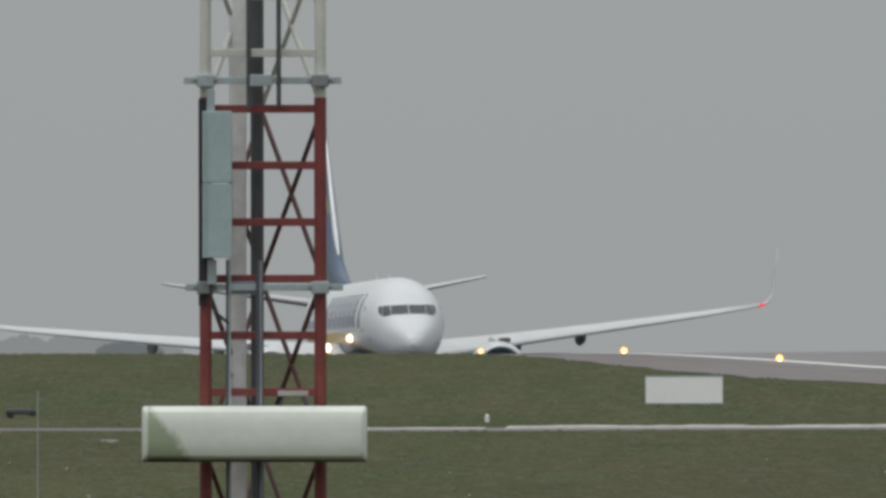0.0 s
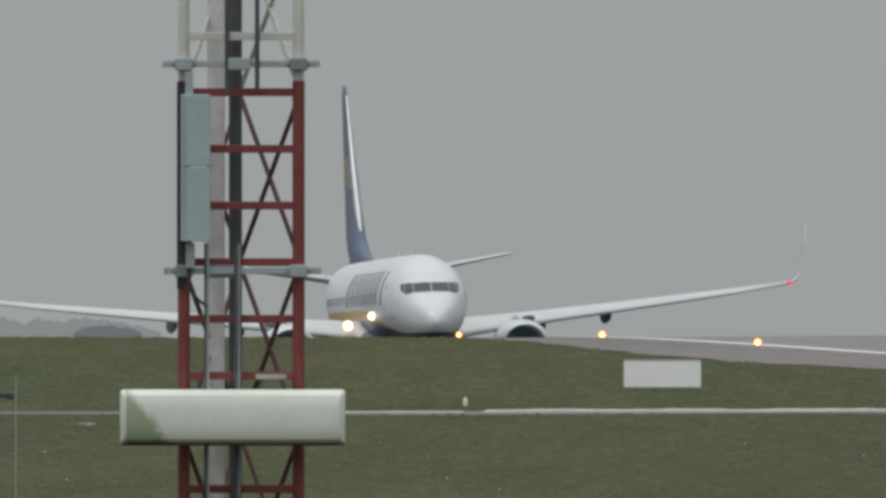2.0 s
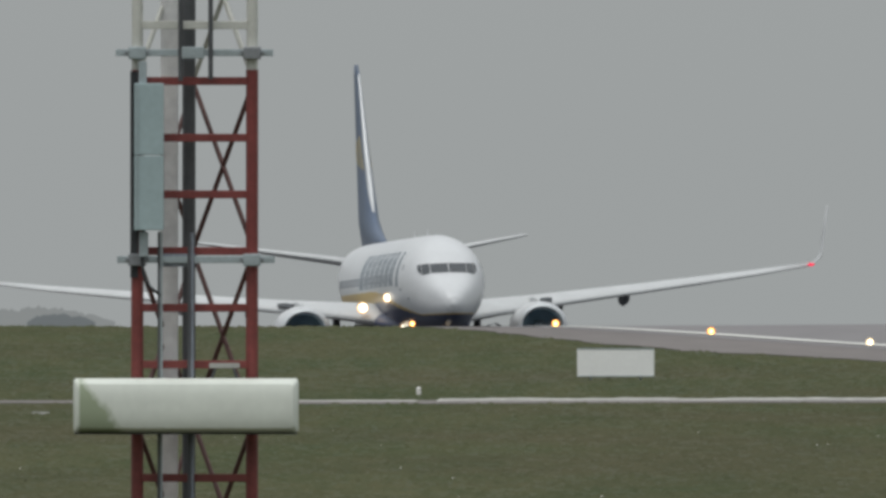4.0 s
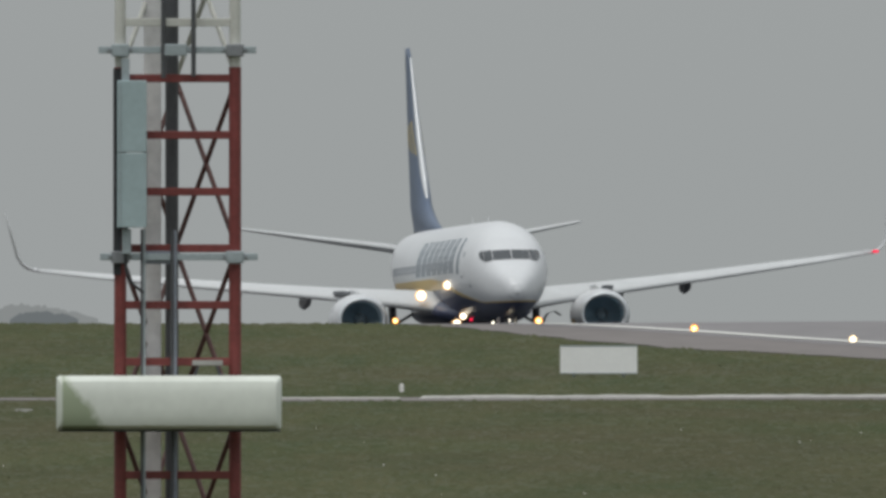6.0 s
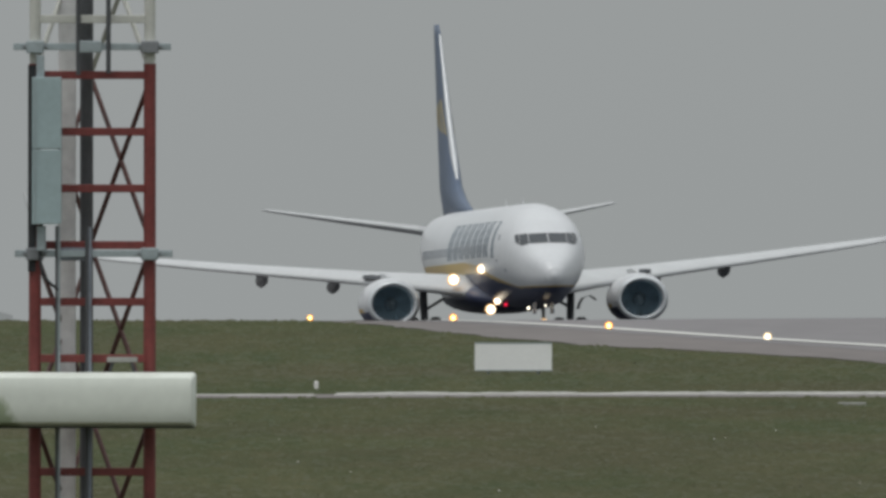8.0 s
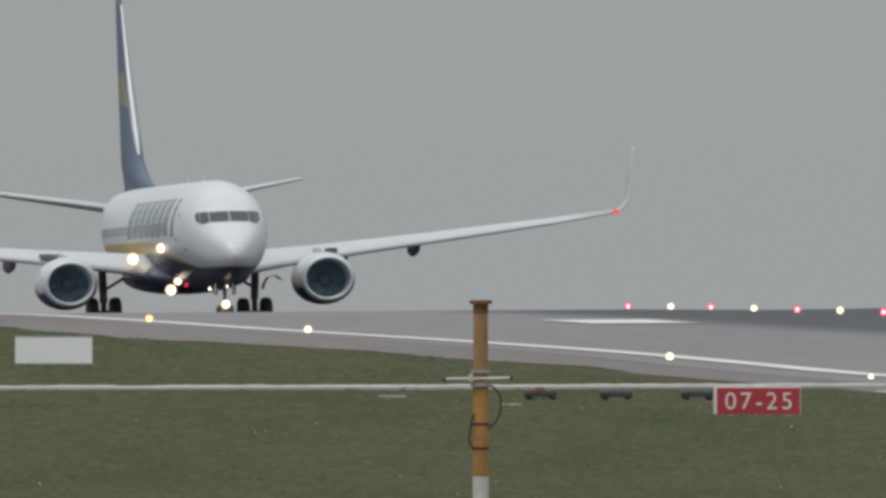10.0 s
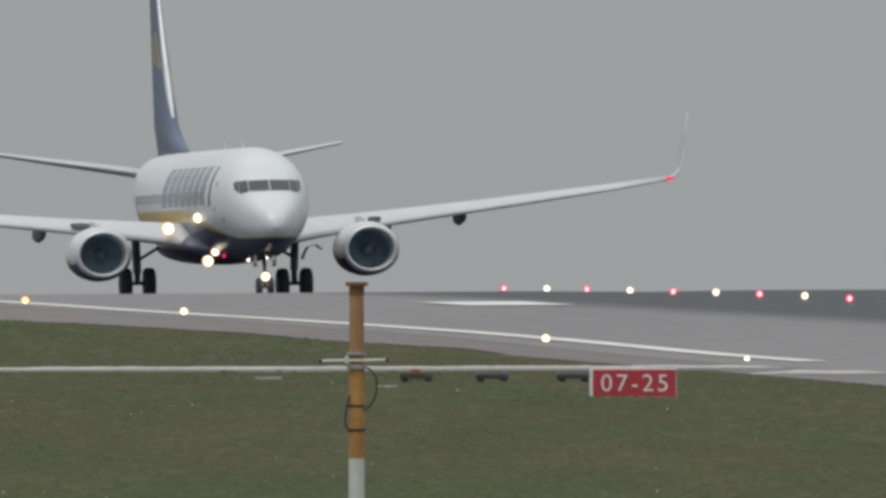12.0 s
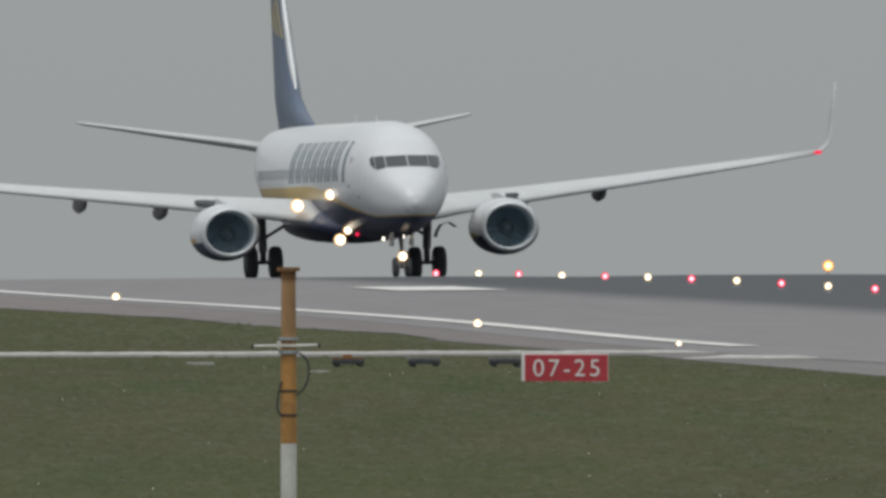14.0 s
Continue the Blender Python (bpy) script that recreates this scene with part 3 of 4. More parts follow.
def build_airliner():
    plane = thing("airliner", "white twin-engine airliner with navy belly and blue fin on runway", "aircraft")
    bm = bmesh.new()
    seg = 48
    fine = []
    for a, b in zip(HULL_STATIONS, HULL_STATIONS[1:]):
        fine += span(a[0], b[0], 5 if a[0] < 6 else 4)[:-1]
    fine.append(38.7)
    rings = []
    for y in fine:
        lo, hi, w = hull_at(y)
        c, h = (lo + hi) / 2, (hi - lo) / 2
        ring = []
        for k in range(seg):
            ca, sa = math.cos(k * math.tau / seg), math.sin(k * math.tau / seg)
            e = 2 / hull_brow(y) if sa > 0 else 1.0
            ring.append((math.copysign(w * abs(ca) ** e, ca), y, c + math.copysign(h * abs(sa) ** e, sa)))
        rings.append(ring)
    loft(bm, rings)
    bmesh.ops.recalc_face_normals(bm, faces=bm.faces[:])
    hull = part("fuselage", bm, HULL, plane, "white fuselage with golden line and navy belly", smooth=True)
    # fairing under the wing roots
    bm = bmesh.new()
    rings = []
    for y, w, lo, hi in ((9.8, 0.5, 1.4, 1.7), (11.0, 1.55, 1.24, 2.15), (12.5, 1.98, 1.16, 2.5), (16, 2.12, 1.12, 2.6), (20, 2.05, 1.16, 2.5), (23, 1.5, 1.3, 2.1), (25, 0.6, 1.4, 1.8)):
        c, h = (lo + hi) / 2, (hi - lo) / 2
        rings.append([(w * math.cos(k * math.tau / 28), y, c + h * math.sin(k * math.tau / 28)) for k in range(28)])
    loft(bm, rings)
    bmesh.ops.recalc_face_normals(bm, faces=bm.faces[:])
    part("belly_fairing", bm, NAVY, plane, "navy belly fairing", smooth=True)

    # windscreen: six panes on the hull, parted by posts
    def pane(u0, u1, drop0, drop1, rise1):
        """A pane on the hull's nose from u0 to u1 across; its outer end reaches lower by drop and its top sinks by rise."""
        g = bmesh.new()
        rows = []
        for i in range(5):
            q = i / 4
            u = u0 + (u1 - u0) * q
            low, high = 3.70 - drop0 - (drop1 - drop0) * q, 4.07 - rise1 * q
            row = []
            for j in range(5):
                z = low + (high - low) * j / 4
                row.append(g.verts.new((u * 1.01, front_y(abs(u), z) - 0.025, z + 0.01)))
            rows.append(row)
        for p, r in zip(rows, rows[1:]):
            for k in range(4):
                g.faces.new((p[k], r[k], r[k + 1], p[k + 1]))
        return g

    def front_y(x, z):
        """Where the hull's nose first reaches the point (x, z)."""
        y = 0.0
        while y < 9:
            lo, hi, w = hull_at(y)
            c, h = (lo + hi) / 2, (hi - lo) / 2
            e = hull_brow(y) if z > c else 2.0
            if (x / w) ** e + (abs(z - c) / h) ** e <= 1:
                return y
            y += 0.01
        return y
    for u0, u1, d0, d1, r1 in ((0.02, 0.72, 0.0, 0.02, 0.02), (0.75, 1.04, 0.03, 0.10, 0.04), (1.06, 1.19, 0.09, -0.05, 0.10)):
        for s in (-1, 1):
            part("cockpit_window", pane(s * u0, s * u1, d0, d1, r1), PANE, hull, "dark cockpit window pane", smooth=True)

    for side in (-1, 1):
        wing = part("wing", wing_mesh(side), WING_GREY, plane, "pale grey swept wing", smooth=True)
        part("winglet", winglet_mesh(side), WINGLET, wing, "pale grey upturned winglet", smooth=True)
        for x, le, z, ln in ((9.08, 18.6, 2.80, 3.2), (6.3, 18.2, 2.50, 3.6)):
            bm = bmesh.new()
            rings = []
            for q, r in ((0, 0.02), (0.12, 0.13), (0.35, 0.24), (0.6, 0.25), (0.85, 0.15), (1.0, 0.02)):
                rings.append([(x * side + r * 0.85 * math.cos(k * math.tau / 14), le + q * ln, z - 0.18 * q + r * 1.25 * math.sin(k * math.tau / 14)) for k in range(14)])
            loft(bm, rings)
            part("flap_fairing", bm, GEAR_GREY, wing, "grey flap track fairing", smooth=True)
        # Solid dark wedge standing in for the shade inside a slat gap.
        bm = bmesh.new()
        loft(bm, [[(x * side, y, z - 0.02), (x * side, y + 0.5, z - 0.02), (x * side, y + 0.5, z + d), (x * side, y - 0.04, z + d)] for x, y, z, d in ((4.98, 15.02, 2.60, 0.10), (5.3, 15.22, 2.60, 0.15), (5.62, 15.42, 2.64, 0.10))])
        bmesh.ops.recalc_face_normals(bm, faces=bm.faces[:])
        part("slat_gap_shade", bm, GEAR_GREY, wing, "dark wedge for the shaded slat gap over the pylon")
        # tailplane
        bm = bmesh.new()
        loft(bm, [foil_ring(33.2, 4.0, 0.10, 0.5 * side, 4.50), foil_ring(33.9, 3.5, 0.10, 1.4 * side, 4.67), foil_ring(35.6, 2.4, 0.095, 4.2 * side, 5.13), foil_ring(37.2, 1.3, 0.09, 6.8 * side, 5.58), foil_ring(37.5, 0.8, 0.06, 7.02 * side, 5.62)])
        bmesh.ops.recalc_face_normals(bm, faces=bm.faces[:])
        part("tailplane", bm, WING_GREY, plane, "pale grey tailplane", smooth=True)
        build_engine(plane, side)

    def fin_at(z):
        zs = (6.3, 9.2, 12.4)
        return [float(np.interp(z, zs, q)) for q in ((31.2, 34.0, 36.6), (6.2, 4.0, 2.0), (0.09, 0.09, 0.08))]

    # fin with dorsal fillet, metal leading edge and golden emblem
    bm = bmesh.new()
    loft(bm, [foil_ring(y, c, t, 0, z, math.pi / 2, True) for y, c, t, z in ((25.6, 10.9, 0.035, 5.1), (27.6, 9.0, 0.05, 5.45), (29.6, 7.4, 0.078, 5.8), (31.2, 6.2, 0.09, 6.3), (34.0, 4.0, 0.09, 9.2), (36.6, 2.0, 0.08, 12.4), (37.05, 1.55, 0.05, 12.80))])
    bmesh.ops.recalc_face_normals(bm, faces=bm.faces[:])
    fin = part("fin", bm, FIN_BLUE, plane, "blue tail fin with golden emblem", smooth=True)
    bm = bmesh.new()
    strip = []
    for z in (6.6, 7.0, 7.6, 8.3, 9.2, 10.3, 11.2, 12.0, 12.4):
        le, chord, thick = fin_at(z)
        half = []
        for d in [q * min(1.0, (13.0 - z) / 4.0, (z - 6.4) / 1.2) for q in (0.0, 0.03, 0.08, 0.14, 0.20)]:
            h = float(np.interp(d / chord, [p for p, _ in FOIL[7::-1]], [q for _, q in FOIL[7::-1]])) * chord * thick / 0.12
            half.append((h + 0.014 if d else 0.0, le + d - 0.014, z))
        strip.append([(-x, y, q) for x, y, q in half[:0:-1]] + half)
    loft(bm, strip, close=False)
    part("leading_edge", bm, METAL, fin, "bare metal leading edge", smooth=True)
    for s in (-1, 1):
        bm = bmesh.new()
        for k in range(6):                        # emblem: golden bars fanned out over the fin's side
            rows = []
            for i in range(5):
                z = 8.40 + 0.08 * k + (1.40 - 0.15 * k) * i / 4
                le, chord, thick = fin_at(z)
                row = []
                for j in range(3):
                    c = 0.07 + 0.11 * k + 0.05 * j / 2 + 0.02 * i
                    h = float(np.interp(c, [p for p, _ in FOIL[7::-1]], [q for _, q in FOIL[7::-1]])) * chord * thick / 0.12
                    row.append(bm.verts.new((s * (h + 0.012), le + c * chord, z)))
                rows.append(row)
            for p, r in zip(rows, rows[1:]):
                for j in range(2):
                    bm.faces.new((p[j], p[j + 1], r[j + 1], r[j]))
        part("emblem", bm, EMBLEM, fin, "golden fanned emblem")

    fin.matrix_basis = Matrix.Translation((0, 0, 5.3)) @ Matrix.Rotation(0.006, 4, "Y") @ Matrix.Translation((0, 0, -5.3))

    # name on the hull's flanks as plain slanted bars, windows, doors
    for s in (-1, 1):
        for k in range(7):
            bm = bmesh.new()
            y0 = 6.3 + 1.95 * k
            hull_patch(bm, y0, y0 + 0.46, 3.25, 4.62, s, 0.012, 0.28, 2, 4)
            hull_patch(bm, y0 + 0.85, y0 + 1.25, 3.25, 4.62, s, 0.012, 0.28, 2, 4)
            part("name_bar", bm, NAME_BLUE, hull, "dark blue bars of the painted name")
        bm = bmesh.new()
        hull_patch(bm, 5.05, 5.45, 3.2, 4.6, s, 0.012, 0.28, 3, 4)
        part("name_bar", bm, NAME_BLUE, hull, "dark blue bar of the painted name")
        for k in range(44):
            y0 = 6.4 + 0.508 * k
            bm = bmesh.new()
            hull_patch(bm, y0, y0 + 0.24, 3.42, 3.74, s, 0.018, 0.0, 1, 1)
            part("cabin_window", bm, CABIN_PANE, hull)
        bm = bmesh.new()
        hull_patch(bm, 4.05, 4.08, 2.75, 4.5, s, 0.008, 0.0, 1, 4)
        hull_patch(bm, 4.91, 4.94, 2.75, 4.5, s, 0.008, 0.0, 1, 4)
        part("door_outline", bm, WING_GREY, hull, "thin grey door outline")
        for name, z0, z1, y0, y1 in (("door_handle", 3.02, 3.12, 4.38, 4.62), ("door_window", 3.86, 4.06, 4.40, 4.58), ("static_port", 2.62, 2.74, 3.30, 3.46)):
            bm = bmesh.new()
            hull_patch(bm, y0, y1, z0, z1, s, 0.014, 0.0, 1, 1)
            part(name, bm, CABIN_PANE, hull, "small dark grey fitting")

    wheels = build_gear(plane, -1) + build_gear(plane, 1) + build_nose_gear(plane)

    # lamps; the enlarged orange balls stand in for glare round the bulbs
    for name, at, r in (("landing_light", (-2.42, 12.9, 2.46), 0.235), ("landing_light", (-1.86, 8.3, 2.80), 0.19), ("landing_light", (-1.08, 9.9, 1.57), 0.15),
                        ("landing_light", (-1.31, 10.2, 1.25), 0.21), ("taxi_light", (0.0, 3.74, 0.62), 0.17)):
        lamp = lens_part(name, plane, at, r, LANDING, "lamp lens enlarged and orange to give its glare")
        lens_part("bulb", lamp, (at[0], at[1] - r * 0.7, at[2]), r * 0.74, LANDING_CORE, "white hot bulb")
    lens_part("beacon", plane, (-0.8, 9.5, 1.42), 0.065, LAMP_RED, "red belly beacon")
    lens_part("navigation_light", plane, (16.98, 21.5, 3.93), 0.095, LAMP_RED, "red wing tip lamp", (1.5, 1, 0.7))
    lens_part("navigation_light", plane, (-16.98, 21.5, 3.93), 0.09, PLANE_WHITE, "pale wing tip lamp lens")
    for at in ((-0.15, 7.5, 1.24), (0.2, 5.0, 1.30)):
        lens_part("marker_light", plane, at, 0.05, BULB_WHITE, "small white belly lamp")
    # aerials on the crown
    for y in (9.5, 15.0):
        bm = bmesh.new()
        loft(bm, [foil_ring(y, 0.4, 0.1, 0, 5.25, math.pi / 2), foil_ring(y + 0.2, 0.2, 0.08, 0, 5.55, math.pi / 2)])
        part("aerial", bm, PLANE_WHITE, plane, "small white blade aerial")
    return plane, wheels


AIRLINER, WHEELS = build_airliner()

# ---------------------------------------------------------------- lattice mast with aerial, at MAST_Y
MAST_Y = 303.0


def at_mast(px, py):
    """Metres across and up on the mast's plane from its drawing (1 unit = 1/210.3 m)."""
    return (px - 784) / 210.3, -(py - 276.2) / 210.3


def build_mast():
    base = ground(at_mast(300, 0)[0], MAST_Y)
    xl, xr = at_mast(195.5, 0)[0], at_mast(398.5, 0)[0]
    xm = at_mast(285.5, 0)[0]
    xg = at_mast(295, 0)[0]              # gussets of the rear leg, where the braces end
    yb = MAST_Y + 0.84
    zt = at_mast(0, 97)[1]
    top = 2.6
    mast = thing("lattice_mast", "red and white three-legged steel lattice mast standing on grass", "mast", at=(0, 0, 0))

    def bar(name, a, b, r, mat, label="", seg=8):
        bm = bmesh.new()
        tube(bm, a, b, r, r, seg)
        return part(name, bm, mat, mast, label, smooth=False)
    # legs: red below, white above
    for x, y in ((xl, MAST_Y), (xr, MAST_Y), (xm, yb)):
        bar("leg", (x, y, base), (x, y, zt), 0.052, RED, "red tubular leg", 14)
        bar("leg", (x, y, zt), (x, y, top), 0.047, WHITE_STEEL, "white tubular leg", 14)
    step = 100.3 / 210.3
    z0 = at_mast(0, 117)[1]
    # rungs of the front, every step, and of the two rear faces
    k0 = int((z0 - base) / step)
    for k in range(-5, k0 + 1):
        z = z0 - k * step
        if z > top:
            continue
        red = k >= 0
        if k == -1:
            z = at_mast(0, 18)[1]
        bm = bmesh.new()
        box(bm, (xl + 0.04, MAST_Y - 0.03, z - 0.034), (xr - 0.04, MAST_Y + 0.03, z + 0.034), 0.006)
        part("rung", bm, RED if red else WHITE_STEEL, mast)
    # crossed braces on the rear faces, three steps high
    for x in (xl, xr):
        k = -6
        while k < k0:
            za, zb = z0 - k * step, z0 - (k + 3) * step
            if zb > base and za < top + 0.9:
                za = min(za, top)
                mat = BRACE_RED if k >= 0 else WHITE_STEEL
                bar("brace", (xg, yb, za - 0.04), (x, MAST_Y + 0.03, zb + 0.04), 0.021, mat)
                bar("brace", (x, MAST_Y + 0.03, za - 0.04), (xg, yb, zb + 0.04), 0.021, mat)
            k += 3
    # pipes and trays that run up the mast
    def upright(name, px0, px1, py_top, py_bot, y, mat, label, flat=False):
        x0, x1 = at_mast(px0, 0)[0], at_mast(px1, 0)[0]
        za = top if py_top is None else at_mast(0, py_top)[1]
        zb = base if py_bot is None else at_mast(0, py_bot)[1]
        bm = bmesh.new()
        if flat:
            box(bm, (x0, y - 0.03, zb), (x1, y + 0.03, za), 0.006)
        else:
            tube(bm, ((x0 + x1) / 2, y, zb), ((x0 + x1) / 2, y, za), (x1 - x0) / 2, None, 14)
        part(name, bm, mat, mast, label)
    upright("cable_tray", 236, 267, None, None, MAST_Y + 0.40, PALE_PIPE, "pale grey cable tray", True)
    upright("pipe", 274.5, 298, None, None, MAST_Y + 0.32, DARK_PIPE, "dark grey pipe")
    upright("conduit", 268, 276.5, None, 117, MAST_Y - 0.10, DARK_PIPE, "thin dark conduit")
    upright("conduit", 321, 329.5, None, 114, MAST_Y - 0.10, DARK_PIPE, "thin dark conduit")
    upright("conduit", 231.5, 236, 384, None, MAST_Y - 0.10, DARK_PIPE, "thin dark conduit")
    upright("conduit", 236.3, 240.5, 384, None, MAST_Y - 0.10, ZINC, "thin galvanised conduit")
    upright("conduit", 284.5, 290, 386, None, MAST_Y - 0.10, DARK_PIPE, "thin dark conduit")
    upright("conduit", 290.4, 296, 386, None, MAST_Y - 0.10, MID_PIPE, "thin slate grey conduit")
    # clamp rails
    for py, x0, x1 in ((67, 157, 436), (433, 160, 439)):
        a, z = at_mast(x0, py)
        b, _ = at_mast(x1, py)
        bm = bmesh.new()
        box(bm, (a, MAST_Y - 0.085, z - 0.029), (b, MAST_Y - 0.06, z + 0.029), 0.005)
        rail = part("clamp_rail", bm, ZINC, mast, "galvanised clamp rail")
        for x in (xl, xr):
            bm = bmesh.new()
            box(bm, (x - 0.075, MAST_Y - 0.11, z - 0.055), (x + 0.075, MAST_Y + 0.06, z + 0.05), 0.012)
            part("clamp", bm, GEAR_GREY if (x == xr) == (py == 67) else ZINC, rail, "clamp block")
            for s in (-0.09, 0.09):
                bm = bmesh.new()
                tube(bm, (x + s, MAST_Y - 0.13, z), (x + s, MAST_Y + 0.02, z), 0.013, None, 6)
                part("bolt", bm, GEAR_GREY, rail)
        bm = bmesh.new()
        c, _ = at_mast(295, 0)
        if py == 67:
            box(bm, (c - 0.10, MAST_Y - 0.12, z - 0.05), (c + 0.09, MAST_Y - 0.088, z + 0.05), 0.008)
        else:                                       # here the plate sits behind the conduits
            box(bm, (c - 0.30, MAST_Y - 0.058, z - 0.06), (c + 0.02, MAST_Y - 0.034, z + 0.05), 0.008)
        part("clamp_plate", bm, ZINC if py == 67 else MID_PIPE, rail, "grey-blue clamp plate")
    # cabinet in two halves, strapped to the left leg
    x0, z1 = at_mast(190.5, 121)
    x1, zs = at_mast(242.5, 248.5)
    _, z2 = at_mast(0, 381)
    bm = bmesh.new()
    box(bm, (x0, MAST_Y - 0.24, zs + 0.003), (x1, MAST_Y - 0.06, z1), 0.008)
    cab = part("cabinet", bm, CABINET, mast, "grey-blue steel equipment cabinet")
    bm = bmesh.new()
    box(bm, (x0, MAST_Y - 0.24, z2), (x1, MAST_Y - 0.06, zs - 0.003), 0.008)
    part("cabinet_lower", bm, CABINET, cab)
    bm = bmesh.new()
    box(bm, (x0 + 0.02, MAST_Y - 0.25, z2 + 0.03), (x0 + 0.03, MAST_Y - 0.238, z1 - 0.03))
    part("cabinet_hinge", bm, ZINC, cab)
    bm = bmesh.new()
    box(bm, (x0 - 0.035, MAST_Y - 0.07, at_mast(0, 465)[1]), (x0 + 0.03, MAST_Y - 0.058, z1 + 0.1))
    part("cabinet_strip", bm, BLACK, cab, "black strip down the left leg")
    for name, p0, q0, p1, q1, d in (("hanger", 198, 82, 212, 122, 0.09), ("junction_box", 199, 384, 215, 428, 0.12)):
        (xa, za), (xb, zb) = at_mast(p0, q0), at_mast(p1, q1)
        bm = bmesh.new()
        box(bm, (xa, MAST_Y - 0.05 - d, zb), (xb, MAST_Y - 0.05, za), 0.006)
        part(name, bm, ZINC, cab, "small galvanised box")
    # cable that loops down from the cabinet
    curve = bpy.data.curves.new("cable", "CURVE")
    curve.dimensions, curve.bevel_depth = "3D", 0.013
    sp = curve.splines.new("BEZIER")
    pts = [(207, 381), (205, 440), (213, 474), (237, 497)]
    sp.bezier_points.add(3)
    for p, (px, py) in zip(sp.bezier_points, pts):
        x, z = at_mast(px, py)
        p.co, p.handle_left_type, p.handle_right_type = (x, MAST_Y - 0.14, z), "AUTO", "AUTO"
    cable = new("cable", curve)
    cable.data.materials.append(BLACK)
    cable.parent = mast
    # small white lamp shelf on a rung
    x0, z = at_mast(323, 616)
    x1, zb = at_mast(377, 625)
    bm = bmesh.new()
    box(bm, (x0, MAST_Y - 0.16, zb), (x1, MAST_Y - 0.03, z), 0.005)
    shelf = part("shelf_bracket", bm, CONCRETE, mast, "small pale bracket")
    for q in (0.2, 0.8):
        xx = x0 + (x1 - x0) * q
        bm = bmesh.new()
        tube(bm, (xx, MAST_Y - 0.1, zb), (xx + (q - 0.5) * 0.12, MAST_Y - 0.1, zb - 0.11), 0.014, None, 6)
        part("strut", bm, DARK_PIPE, shelf, "short dark strut")
    # concrete foot
    bm = bmesh.new()
    box(bm, (xl - 0.4, MAST_Y - 0.4, base - 0.3), (xr + 0.4, yb + 0.4, base + 0.12), 0.03)
    part("footing", bm, CONCRETE, mast, "pale concrete footing")

    # radome of the lower aerial: a long shell with bevelled edges, shade strip below
    x0, z1 = at_mast(83.5, 643)
    x1, z2 = at_mast(481, 740)
    cx, cz = (x0 + x1) / 2, (z1 + z2) / 2
    w, h = (x1 - x0) / 2, (z1 - z2) / 2
    rad = thing("antenna_radome", "long off-white antenna shell with green algae, clamped to the mast", "antenna", at=(cx, MAST_Y - 0.33, cz))
    bm = bmesh.new()
    rings = []
    for y, k, j in ((0.22, 1, 1), (-0.066, 1, 1), (-0.158, 0.964, 0.81), (-0.168, 0.958, 0.70), (-0.178, 0.955, 0.45), (-0.182, 0.953, 0.2)):
        ring = []
        for sx, sz in ((-1, -1), (1, -1), (1, 1), (-1, 1)):
            for q in range(4):                          # rounded corners
                an = math.atan2(sz, sx) - math.pi / 4 + q * math.pi / 6
                rc = 0.028
                ring.append((sx * (w * k - rc) + rc * math.cos(an), y, sz * (h * j - rc) + rc * math.sin(an)))
        rings.append(ring)
    loft(bm, rings)
    bmesh.ops.recalc_face_normals(bm, faces=bm.faces[:])
    shell = part("shell", bm, RADOME, rad, "off-white shell stained with algae", smooth=True)
    shell.data.set_sharp_from_angle(angle=math.radians(38))
    # Black strip added along the bottom to paint the underside's shade.
    bm = bmesh.new()
    box(bm, (-w * 0.995, -0.10, -h - 0.008), (w * 0.995, 0.2, -h - 0.002))
    part("underside_shade", bm, BLACK, rad, "black strip for the shade under the shell")
    for s in (xl - cx, xr - cx):
        bm = bmesh.new()
        box(bm, (s - 0.05, 0.22, -0.08), (s + 0.05, 0.29, 0.08), 0.01)
        part("mount", bm, ZINC, rad, "galvanised mount")


build_mast()

# ---------------------------------------------------------------- yellow post in the grass
POST_Y = 300.0


